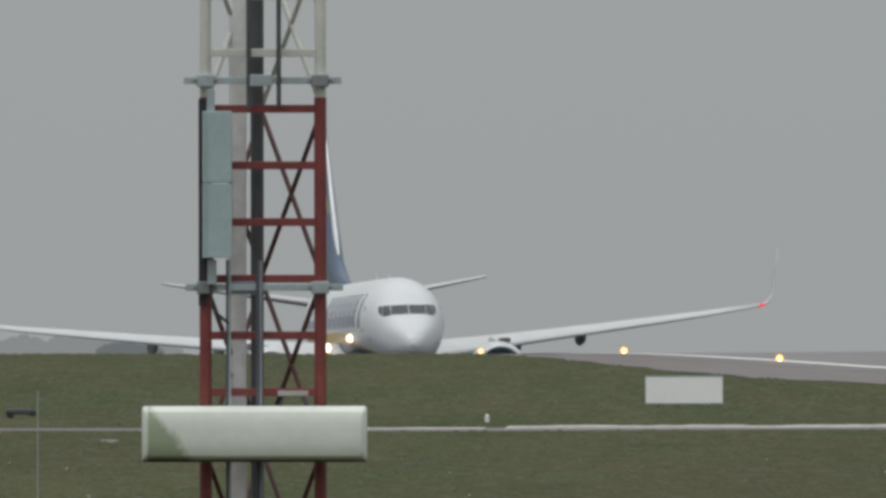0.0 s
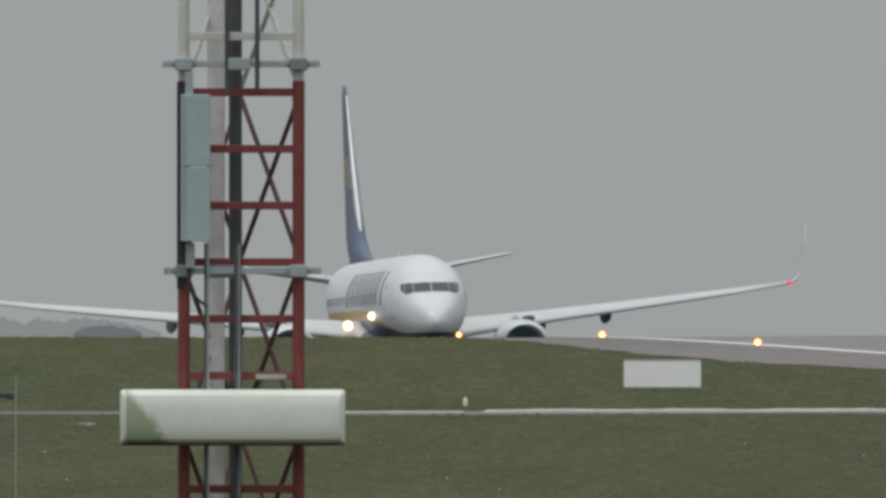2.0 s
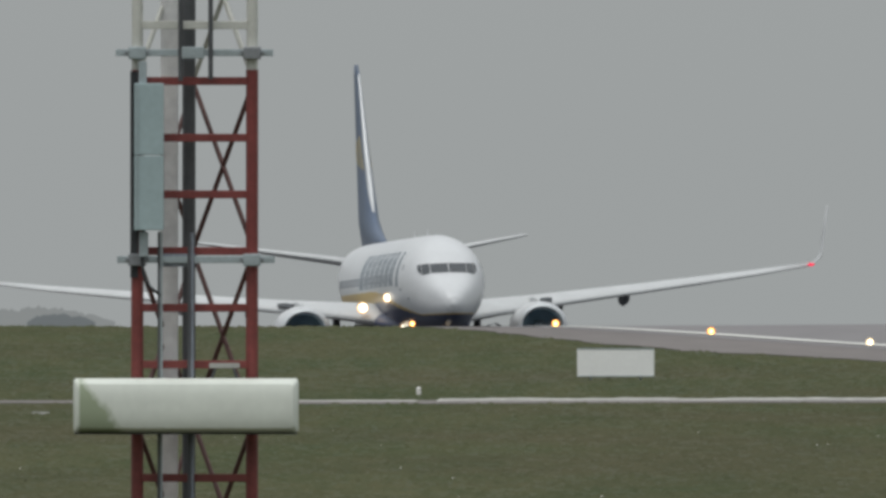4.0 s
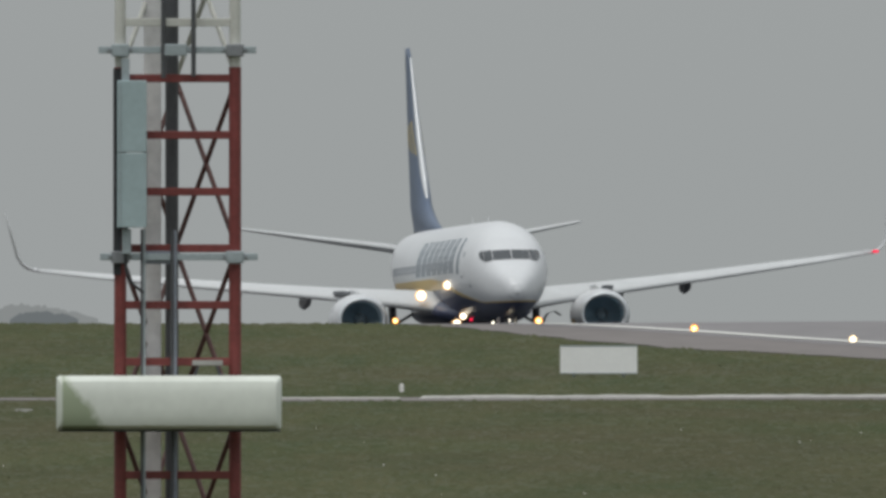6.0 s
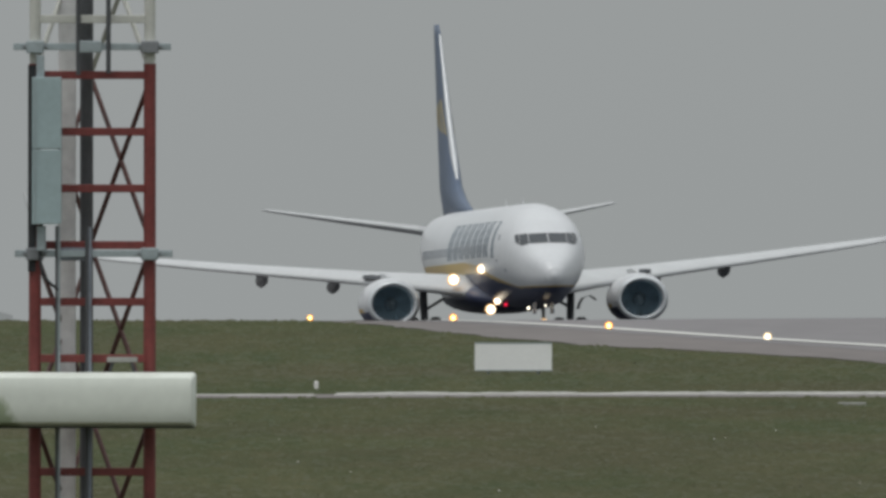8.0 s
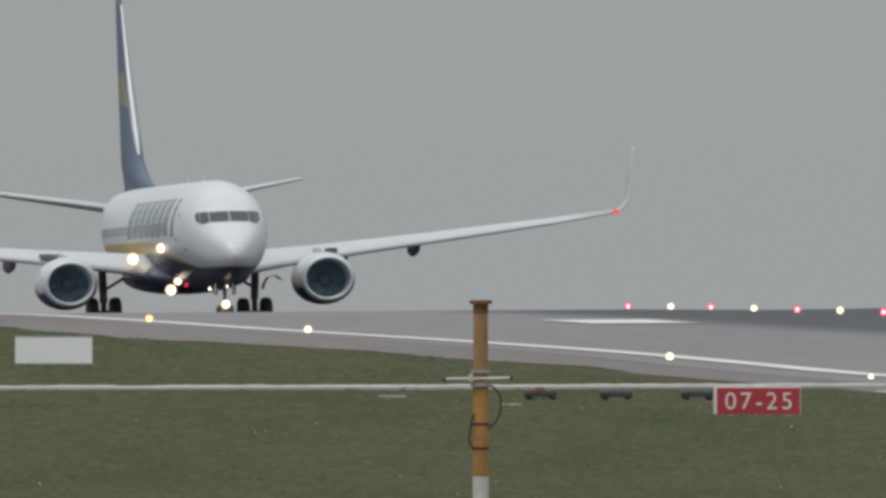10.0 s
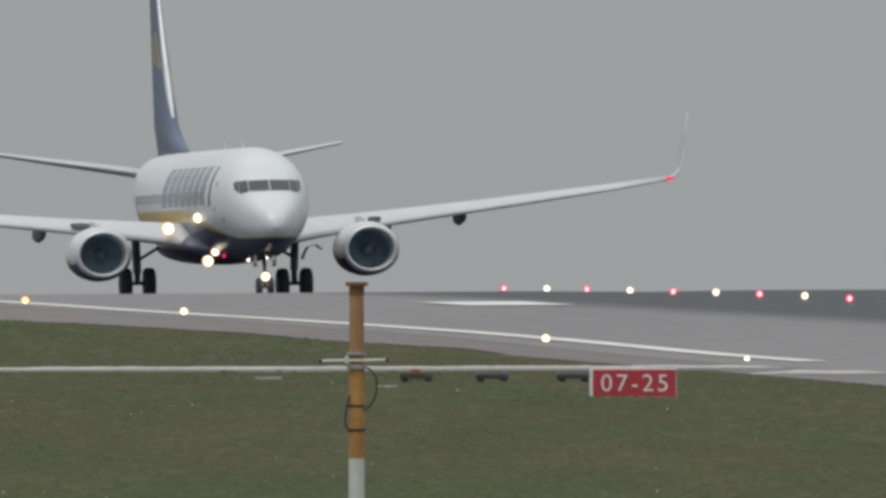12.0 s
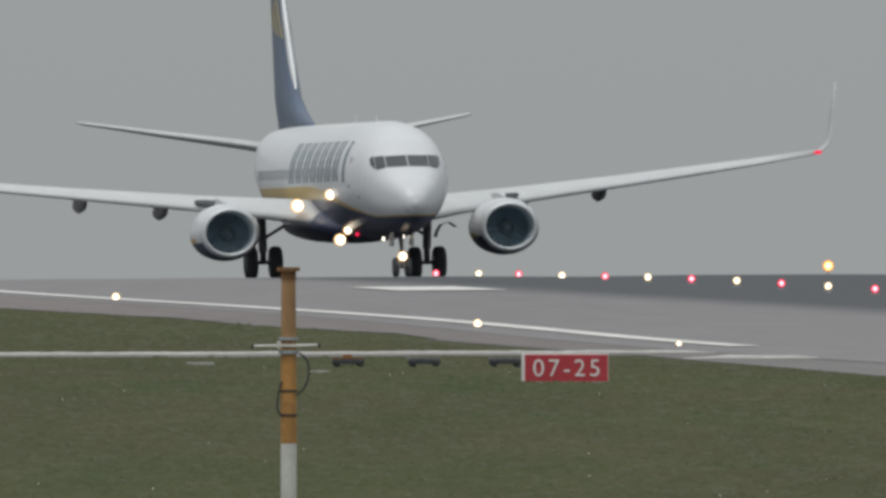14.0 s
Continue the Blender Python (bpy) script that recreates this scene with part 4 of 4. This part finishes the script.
def build_post():
    k = 212.4
    cx = 1013.5 / k
    up = lambda py: -(py - 441 + 37.7 + 164.8) / k
    base = ground(cx, POST_Y)
    post = thing("frangible_post", "yellow and white tubular post with a cross arm standing in grass", "post", at=(cx, POST_Y, 0))

    def tub(name, za, zb, r, mat, label="", seg=24, r2=None, parent=post):
        bm = bmesh.new()
        tube(bm, (0, 0, zb), (0, 0, za), r if r2 is None else r2, r, seg)
        return part(name, bm, mat, parent, label)
    tub("lower_tube", up(801), base, 0.066, WHITE_STEEL, "white painted lower tube")
    tub("middle_tube", up(632), up(801) + 0.002, 0.066, YELLOW, "yellow painted tube", r2=0.067)
    tub("upper_tube", up(496), up(632), 0.059, OLD_YELLOW, "yellow painted tube", r2=0.063)
    tub("top_flange", up(489), up(496), 0.094, RUST, "rusty yellow top flange")
    tub("neck", up(496), up(512), 0.064, RUST, "rust-stained neck")
    tub("collar", up(613), up(618), 0.082, ZINC, "grey collar")
    tub("collar", up(636), up(642), 0.086, ZINC, "grey collar")
    for py in (708, 751):
        tub("strap", up(py - 2), up(py + 2), 0.072, BLACK, "black cable strap")
    bm = bmesh.new()
    tube(bm, (-0.29, -0.075, up(629)), (-0.06, -0.075, up(628)), 0.013, None, 8)
    tube(bm, (0.06, -0.075, up(628)), (0.24, -0.075, up(627)), 0.013, None, 8)
    box(bm, (-0.10, -0.09, up(633)), (-0.065, -0.055, up(620)), 0.005)
    tube(bm, (-0.08, -0.075, up(628)), (0.08, -0.075, up(628)), 0.011, None, 8)
    arm = part("cross_arm", bm, WHITE_STEEL, post, "thin white cross arm")
    for xa, xb, py in ((-0.315, -0.29, 629), (0.24, 0.265, 627)):
        bm = bmesh.new()
        tube(bm, (xa, -0.075, up(py)), (xb, -0.075, up(py)), 0.016, None, 8)
        part("end_cap", bm, BLACK, arm, "black end cap")
    for pts in (((0.09, 640), (0.155, 655), (0.165, 680), (0.12, 705), (0.06, 716)), ((-0.06, 690), (-0.085, 715), (-0.085, 745), (-0.05, 752))):
        curve = bpy.data.curves.new("cable", "CURVE")
        curve.dimensions, curve.bevel_depth = "3D", 0.008
        sp = curve.splines.new("BEZIER")
        sp.bezier_points.add(len(pts) - 1)
        for p, (x, py) in zip(sp.bezier_points, pts):
            p.co, p.handle_left_type, p.handle_right_type = (x, -0.05, up(py)), "AUTO", "AUTO"
        cable = new("cable", curve)
        cable.data.materials.append(BLACK)
        cable.parent = post


build_post()


# ---------------------------------------------------------------- signs
def letter_text(body, size, mat, parent, at):
    cu = bpy.data.curves.new("lettering", "FONT")
    cu.body, cu.size, cu.extrude, cu.align_x, cu.align_y = body, size, 0.006, "CENTER", "CENTER"
    cu.offset, cu.space_character = -0.002, 1.24
    ob = new("lettering", cu)
    ob.data.materials.append(mat)
    ob.parent = parent
    ob.matrix_basis = pose(*at, 90, 0, 0)
    return ob


def build_signs():
    # red holding position sign
    y = 882.0
    x0, x1 = 0.02238 * y, 0.02479 * y
    w = x1 - x0
    zt, zb = -0.00634 * y, -0.00714 * y
    g = ground((x0 + x1) / 2, y)
    sign = thing("runway_sign", "red runway holding sign with white characters standing in grass", "sign", at=((x0 + x1) / 2, y, zb))
    h = zt - zb
    bm = bmesh.new()
    box(bm, (-w / 2, -0.10, 0), (w / 2, 0.14, h), 0.02)
    part("casing", bm, SIGN_WHITE, sign, "pale sign casing")
    bm = bmesh.new()
    box(bm, (-w / 2 + 0.075, -0.112, 0.03), (w / 2 - 0.015, -0.09, h - 0.015), 0.004)
    face = part("face", bm, SIGN_RED, sign, "red sign face")
    letter_text("07-25", 0.60, SIGN_WHITE, face, (0.04, -0.118, h * 0.48))
    for s in (-0.7, 0.7):
        bm = bmesh.new()
        tube(bm, (s, 0.02, min(0, g - zb) - 0.1), (s, 0.02, 0.05), 0.04, None, 10)
        part("leg", bm, ZINC, sign)
    # pale back of another sign
    y = 1012.0
    x0, x1 = 0.00298 * y, 0.00512 * y
    w = x1 - x0
    zt, zb = -0.00492 * y, -0.00571 * y
    g = ground((x0 + x1) / 2, y)
    sign = thing("blank_sign", "plain white back of a boxy sign standing in grass", "sign", at=((x0 + x1) / 2, y, zb))
    h = zt - zb
    bm = bmesh.new()
    box(bm, (-w / 2, -0.10, 0), (w / 2, 0.14, h), 0.02)
    part("casing", bm, WHITE_SIGN, sign, "pale sign casing")
    bm = bmesh.new()
    for lo, hi in (((-w / 2, -0.108, h - 0.03), (w / 2, -0.09, h + 0.004)), ((-w / 2, -0.108, 0), (w / 2, -0.09, 0.03))):
        box(bm, lo, hi)
    part("trim", bm, ZINC, sign)
    for s in (-0.7, 0.7):
        bm = bmesh.new()
        tube(bm, (s, 0.02, min(0, g - zb) - 0.1), (s, 0.02, 0.05), 0.04, None, 10)
        part("leg", bm, ZINC, sign)


build_signs()


# ---------------------------------------------------------------- airfield lamps and low fittings
def light_unit(name, label, x, y, z, r, mat, group):
    """A glowing lens whose middle is at z, on a stem from the ground."""
    g = ground(x, y) + 0.03
    h = max(z - g, r * 0.8)
    lamp = thing(name, label, "lamp", group, at=(x, y, g))
    bm = bmesh.new()
    tube(bm, (0, 0, -0.03), (0, 0, 0.03), 0.15, 0.13, 12)
    tube(bm, (0, 0, 0.0), (0, 0, h), 0.04, 0.04, 8)
    part("stem", bm, GEAR_GREY, lamp, "short stem and base plate")
    bm = bmesh.new()
    ball(bm, (0, 0, h), r, 14)
    lens = part("lens", bm, mat, lamp, "glowing coloured lens", smooth=True)
    bm = bmesh.new()
    ball(bm, (0, -r * 0.62, h), r * 0.62, 12)
    part("bulb", bm, BULB_OF[mat], lens, "bright bulb", smooth=True)


def build_lamps():
    # runway edge lamps: amber beyond, warm white nearer
    for u, v, mat, r in ((0.00238, -0.00425, LAMP_AMBER, 0.16), (0.00670, -0.00446, LAMP_AMBER, 0.16), (0.01111, -0.0048, LAMP_WHITE, 0.15), (0.02116, -0.00546, LAMP_WHITE, 0.145), (0.02675, -0.00609, LAMP_WHITE, 0.095),
                         (-0.00160, -0.00420, LAMP_AMBER, 0.13)):
        y = (22.5 + 1238 * LEAN - 23.6) / (u + LEAN)
        light_unit("runway_edge_light", "glowing runway edge lamp on a short stem", u * y, y, (v - 0.00004) * y, r * 0.86, mat, "runway edge lamps")
    # centre line lamps, red and white in turn
    vs = [(0.019, -0.00409), (0.02119, -0.00412), (0.02589, -0.00421), (0.02836, -0.00431), (0.0335, -0.00462)]
    us = [0.0200, 0.02119, 0.0223, 0.0235, 0.0247, 0.02589, 0.0271, 0.02836, 0.0296, 0.0309, 0.0322]
    for k, u in enumerate(us):
        y = (22.5 + 1238 * LEAN) / (u + LEAN)
        v = float(np.interp(u, [p for p, _ in vs], [q for _, q in vs]))
        light_unit("runway_centre_light", "low glowing runway centre line lamp", u * y, y, v * y, 0.118 if k % 2 else 0.128, LAMP_WHITE if k % 2 else LAMP_RED, "runway centre lamps")


def guard_box(u, y, amber=False):
    x = u * y
    z = ground(x, y)
    unit = thing("ground_light_unit", "low dark twin light housing on two feet in the grass", "lamp", "low light housings", at=(x, y, z))
    bm = bmesh.new()
    loft(bm, [[(-0.40, -0.13, 0.09), (0.40, -0.13, 0.09), (0.40, 0.13, 0.09), (-0.40, 0.13, 0.09)], [(-0.43, -0.15, 0.18), (0.43, -0.15, 0.18), (0.43, 0.15, 0.18), (-0.43, 0.15, 0.18)], [(-0.38, -0.1, 0.22), (0.38, -0.1, 0.22), (0.38, 0.1, 0.22), (-0.38, 0.1, 0.22)]])
    bmesh.ops.recalc_face_normals(bm, faces=bm.faces[:])
    part("housing", bm, DARK_PIPE, unit, "dark housing")
    bm = bmesh.new()
    box(bm, (-0.43, -0.14, 0.22), (0.43, 0.14, 0.245), 0.008)
    part("lid", bm, RUST if amber else GEAR_GREY, unit, "flat lid")
    for s in (-0.3, 0.3):
        bm = bmesh.new()
        tube(bm, (s, 0, -0.05), (s, 0, 0.12), 0.08, 0.10, 10)
        part("foot", bm, DARK_PIPE, unit)
        bm = bmesh.new()
        tube(bm, (s * 0.6, -0.14, 0.14), (s * 0.6, -0.165, 0.14), 0.05, 0.045, 12)
        part("lens", bm, PANE, unit, "dark round lens")
    if amber:
        bm = bmesh.new()
        box(bm, (-0.14, -0.08, 0.245), (0.1, 0.08, 0.34), 0.02)
        part("cap", bm, RUST, unit, "rusty yellow cap")


def build_fittings():
    build_lamps()
    for u, amber in ((0.01756, True), (0.01967, False), (0.02192, False)):
        guard_box(u, 922.0, amber)
    guard_box(-0.01437, 988.0)
    # white marker peg by the track
    x, y = -0.00142 * 976, 976.0
    z = ground(x, y)
    peg = thing("marker_peg", "short white marker peg beside the track", "marker", at=(x, y, z))
    bm = bmesh.new()
    tube(bm, (0, 0, -0.05), (0, 0, 0.16), 0.065, 0.06, 12)
    ball(bm, (0, 0, 0.16), 0.06, 10)
    part("peg", bm, SIGN_WHITE, peg)
    # far raised lamp beyond the runway
    u, v = 0.0309, -0.00390
    y = 1330.0
    x, z = u * y, v * y
    g = ground(x, y)
    lamp = thing("approach_light", "amber lamp on a thin mast beyond the runway", "lamp", at=(x, y, g))
    bm = bmesh.new()
    tube(bm, (0, 0, -0.1), (0, 0, z - g), 0.02, 0.015, 8)
    part("pole", bm, GEAR_GREY, lamp)
    bm = bmesh.new()
    ball(bm, (0, 0, z - g), 0.20, 12)
    lens = part("lens", bm, LAMP_AMBER, lamp, "glowing amber lens", smooth=True)
    bm = bmesh.new()
    ball(bm, (0, -0.12, z - g), 0.13, 12)
    part("bulb", bm, BULB_AMBER, lens, "bright bulb", smooth=True)


build_fittings()


def build_grass_clutter():
    # thin pale stake close to the mast
    x, y = -4.18, 300.0
    g = ground(x, y)
    stake = thing("stake", "thin pale stake stuck in the grass", "stake", at=(x, y, g))
    bm = bmesh.new()
    tube(bm, (0, 0, -0.1), (0.01, 0, -1.60 - g), 0.004, 0.0035, 8)
    part("rod", bm, CABINET, stake)
    # pale slabs half sunk beside the track
    for u, y, w in ((-0.01191, 917.0, 0.22), (-0.0151, 942.0, 0.14), (0.01345, 929.0, 0.36), (0.01676, 906.0, 0.25)):
        slab = thing("slab", "pale worn concrete slab sunk in the grass", "slab", "sunk slabs", at=(u * y, y, ground(u * y, y)))
        bm = bmesh.new()
        box(bm, (-w, -0.3, -0.1), (w, 0.3, 0.07), 0.015)
        part("block", bm, CONCRETE, slab)
    rng = np.random.default_rng(11)
    bm = bmesh.new()
    for _ in range(48):
        y = rng.uniform(640, 930)
        x = rng.uniform(-0.0165, 0.0345) * y
        if x > 18 + (997 - y) * 0.10:
            continue
        r = rng.uniform(0.010, 0.022)
        c = Vector((x, y, ground(x, y) + rng.uniform(0.04, 0.10)))
        ring = [bm.verts.new(c + Vector((r * math.cos(k * 1.0472), -0.3 * r, r * 0.8 * math.sin(k * 1.0472)))) for k in range(6)]
        top = bm.verts.new(c + Vector((0, -r, 0)))
        for k in range(6):
            bm.faces.new((ring[k], ring[(k + 1) % 6], top))
    tagged(part("daisies", bm, SIGN_WHITE), "scattered small white flower heads in grass", "flowers", kind="stuff")


build_grass_clutter()


# ---------------------------------------------------------------- far wood on the horizon
def build_far_wood():
    """Two ranks of a distant wood, uneven along the top; mist is in their glow."""
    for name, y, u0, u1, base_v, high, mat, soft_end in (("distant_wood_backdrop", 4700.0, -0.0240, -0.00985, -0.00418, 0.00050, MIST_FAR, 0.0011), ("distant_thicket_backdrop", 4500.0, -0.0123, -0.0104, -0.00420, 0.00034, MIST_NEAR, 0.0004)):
        bm = bmesh.new()
        g = ground(0, y)
        low, top = [], []
        n = 260
        for k in range(n + 1):
            u = u0 + (u1 - u0) * k / n
            x = u * y
            taper = min(1.0, (u1 - u) / soft_end, (u - u0) / soft_end)
            lump = 0.62 + 0.34 * noise.noise((x * 0.17, 1.7, y)) + 0.36 * noise.noise((x * 0.6, 4.2, y)) + 0.16 * noise.noise((x * 2.3, 8.0, y))
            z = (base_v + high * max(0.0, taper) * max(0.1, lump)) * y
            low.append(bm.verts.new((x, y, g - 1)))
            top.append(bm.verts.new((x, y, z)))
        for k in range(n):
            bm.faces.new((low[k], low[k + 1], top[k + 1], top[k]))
        tagged(part(name, bm, mat), "grey-green wood far beyond the crest with mist painted in", "backdrop", kind="structure")


build_far_wood()


# ---------------------------------------------------------------- grass blades near the track and before it
def build_grass():
    rng = np.random.default_rng(7)
    verts, faces = [], []

    def tuft(x, y, size):
        z = ground(x, y) - 0.01
        for _ in range(3):
            a = rng.normal(0, 0.5)
            w = 0.10 * size
            dx, dy = math.cos(a) * w, math.sin(a) * w
            h = size * rng.uniform(0.025, 0.065)
            lean = h * rng.uniform(1.0, 3.0)          # blades lie over, away from the wind
            ox, oy = rng.normal(0, 0.15, 2)
            n = len(verts)
            verts.extend(((x + ox - dx, y + oy - dy, z), (x + ox + dx, y + oy + dy, z), (x + ox - math.sin(a) * lean, y + oy + math.cos(a) * lean, z + h)))
            faces.append((n, n + 1, n + 2))
    count = 0
    while count < 42000:
        y = rng.uniform(630, 1215)
        u = rng.uniform(-0.0165, 0.0345)
        x = u * y
        d = x - centre_x(y)
        if d > shoulder_edge(y) - 0.2 or -9 < y - track_y(x) < 3 or (y < 1000 and x > 19 + (997 - y) * 0.10):
            continue
        tuft(x, y, rng.uniform(0.6, 1.5))
        count += 1
    me = bpy.data.meshes.new("grass_tufts")
    me.from_pydata(verts, [], faces)
    me.materials.append(BLADE)
    tagged(new("grass_tufts", me), "short uneven tufts of grass over the field", "grass", kind="stuff")


build_grass()


# ---------------------------------------------------------------- bird that flies across
def build_bird():
    """A pigeon that faces -x; the wings hinge on the body's middle line."""
    bird = thing("pigeon", "dark grey pigeon in flapping flight above the field", "bird")
    bm = bmesh.new()
    rings = []
    for y, r, z in ((0.17, 0.006, 0.012), (0.14, 0.022, 0.012), (0.11, 0.026, 0.008), (0.07, 0.042, 0), (0.0, 0.055, -0.005), (-0.07, 0.042, 0), (-0.11, 0.022, 0.004)):
        rings.append([(y * -1, r * math.cos(k * math.tau / 10), z + r * 0.9 * math.sin(k * math.tau / 10)) for k in range(10)])
    loft(bm, rings)
    bmesh.ops.recalc_face_normals(bm, faces=bm.faces[:])
    body = part("body", bm, PIGEON, bird, smooth=True)
    bm = bmesh.new()
    box(bm, (0.09, -0.035, -0.004), (0.20, 0.035, 0.004), 0.003)
    part("tail", bm, PIGEON, bird)
    wings = []
    for side in (-1, 1):
        bm = bmesh.new()
        loft(bm, [[(-0.07 + f, side * s, 0.004), (0.07 * (1 - 0.8 * s / 0.34) + f, side * s, 0.0), (-0.07 + f, side * s, -0.004)] for s, f in ((0.02, 0.0), (0.12, -0.02), (0.22, 0.02), (0.34, 0.11))])
        bmesh.ops.recalc_face_normals(bm, faces=bm.faces[:])
        wings.append((part("wing", bm, PIGEON, bird), side))
    return bird, wings


BIRD, BIRD_WINGS = build_bird()

# ---------------------------------------------------------------- what moves
# seconds, across, away, heading
ROLL = [(0.0, -6.41, 1511.6, 5.71), (0.5, -5.97, 1506.5, 5.67), (1.0, -5.5, 1501.3, 5.65), (1.5, -5.0, 1496.0, 5.63), (2.0, -4.49, 1490.5, 5.6), (2.5, -3.89, 1484.9, 5.57), (3.0, -3.31, 1479.1, 5.56),
        (5.5, 0.35, 1445.5, 6.09), (6.0, 1.22, 1436.5, 6.24), (6.5, 2.23, 1427.1, 6.37), (7.0, 3.37, 1417.3, 6.43), (7.5, 4.61, 1407.1, 6.41), (8.0, 5.83, 1396.8, 6.36),
        (10.5, 12.2, 1337.1, 5.77), (11.0, 13.55, 1323.9, 5.75), (11.5, 15.01, 1310.5, 5.77), (12.0, 16.33, 1297.0, 5.79), (12.5, 17.83, 1283.2, 5.83), (13.0, 19.26, 1269.2, 5.94), (13.5, 20.94, 1254.8, 6.07), (14.0, 22.54, 1240.4, 6.18)]


def roll_at(t):
    """The airliner's place and heading: a smooth course through the rows."""
    k = max(0, min(len(ROLL) - 2, sum(1 for r in ROLL if r[0] <= t) - 1))
    p, q = ROLL[k], ROLL[k + 1]
    before, after = ROLL[max(0, k - 1)], ROLL[min(len(ROLL) - 1, k + 2)]
    span_t = q[0] - p[0]
    s = (t - p[0]) / span_t
    out = []
    for i in (1, 2, 3):
        m0 = (q[i] - before[i]) / (q[0] - before[0]) * span_t
        m1 = (after[i] - p[i]) / (after[0] - p[0]) * span_t
        out.append((2 * s ** 3 - 3 * s ** 2 + 1) * p[i] + (s ** 3 - 2 * s ** 2 + s) * m0 + (3 * s ** 2 - 2 * s ** 3) * q[i] + (s ** 3 - s ** 2) * m1)
    return out


def airliner_pose(t):
    x, y, turn = roll_at(t)
    x, h = x + 0.06, radians(turn + 0.16)
    m = Matrix.Translation((x, y, 0)) @ Matrix.Rotation(h, 4, "Z")
    a, b = m @ Vector((0, 3.95 - 12, 0)), m @ Vector((0, 19.5 - 12, 0))
    za, zb = ground(a.x, a.y) + 0.035 + LEG, (ground(b.x - 2.86, b.y) + ground(b.x + 2.86, b.y)) / 2 + 0.035 + LEG
    tilt = math.atan2(zb - za, 15.55)
    stand = Matrix.Translation((x, y, za + (zb - za) * (12 - 3.95) / 15.55))
    return stand @ Matrix.Rotation(h, 4, "Z") @ Matrix.Rotation(tilt, 4, "X") @ Matrix.Rotation(-math.atan(BODY_LEAN), 4, "Y") @ Matrix.Translation((0, -12, 0))


def motions():
    walk(AIRLINER, [(k * 0.25, airliner_pose(k * 0.25)) for k in range(57)])
    run = {}
    for wheel, hub, r in WHEELS:
        if r not in run:
            turn, last, angles = 0.0, None, []
            for k in range(421):
                x, y, _ = roll_at(k / 30)
                step = 0.0 if last is None else math.hypot(x - last[0], y - last[1])
                turn += min(step / r, 1.48)
                last = (x, y)
                angles.append(turn)
            run[r] = angles
        walk(wheel, [(k / 30, Matrix.Translation(hub) @ Matrix.Rotation(a, 4, "X")) for k, a in enumerate(run[r])])
    walk(BIRD, [(t, Matrix.Translation((7.02 - 22.4 * (t - 11.2), 255.0, 0.555 - 0.97 * (t - 11.2)))) for t in (0.0, 14.0)])
    for wing, side in BIRD_WINGS:
        walk(wing, [(k / 30, Matrix.Rotation(side * radians(8 + 48 * math.sin(k / 30 * math.tau * 5.0 + 5.54)), 4, "X")) for k in range(421)])


motions()
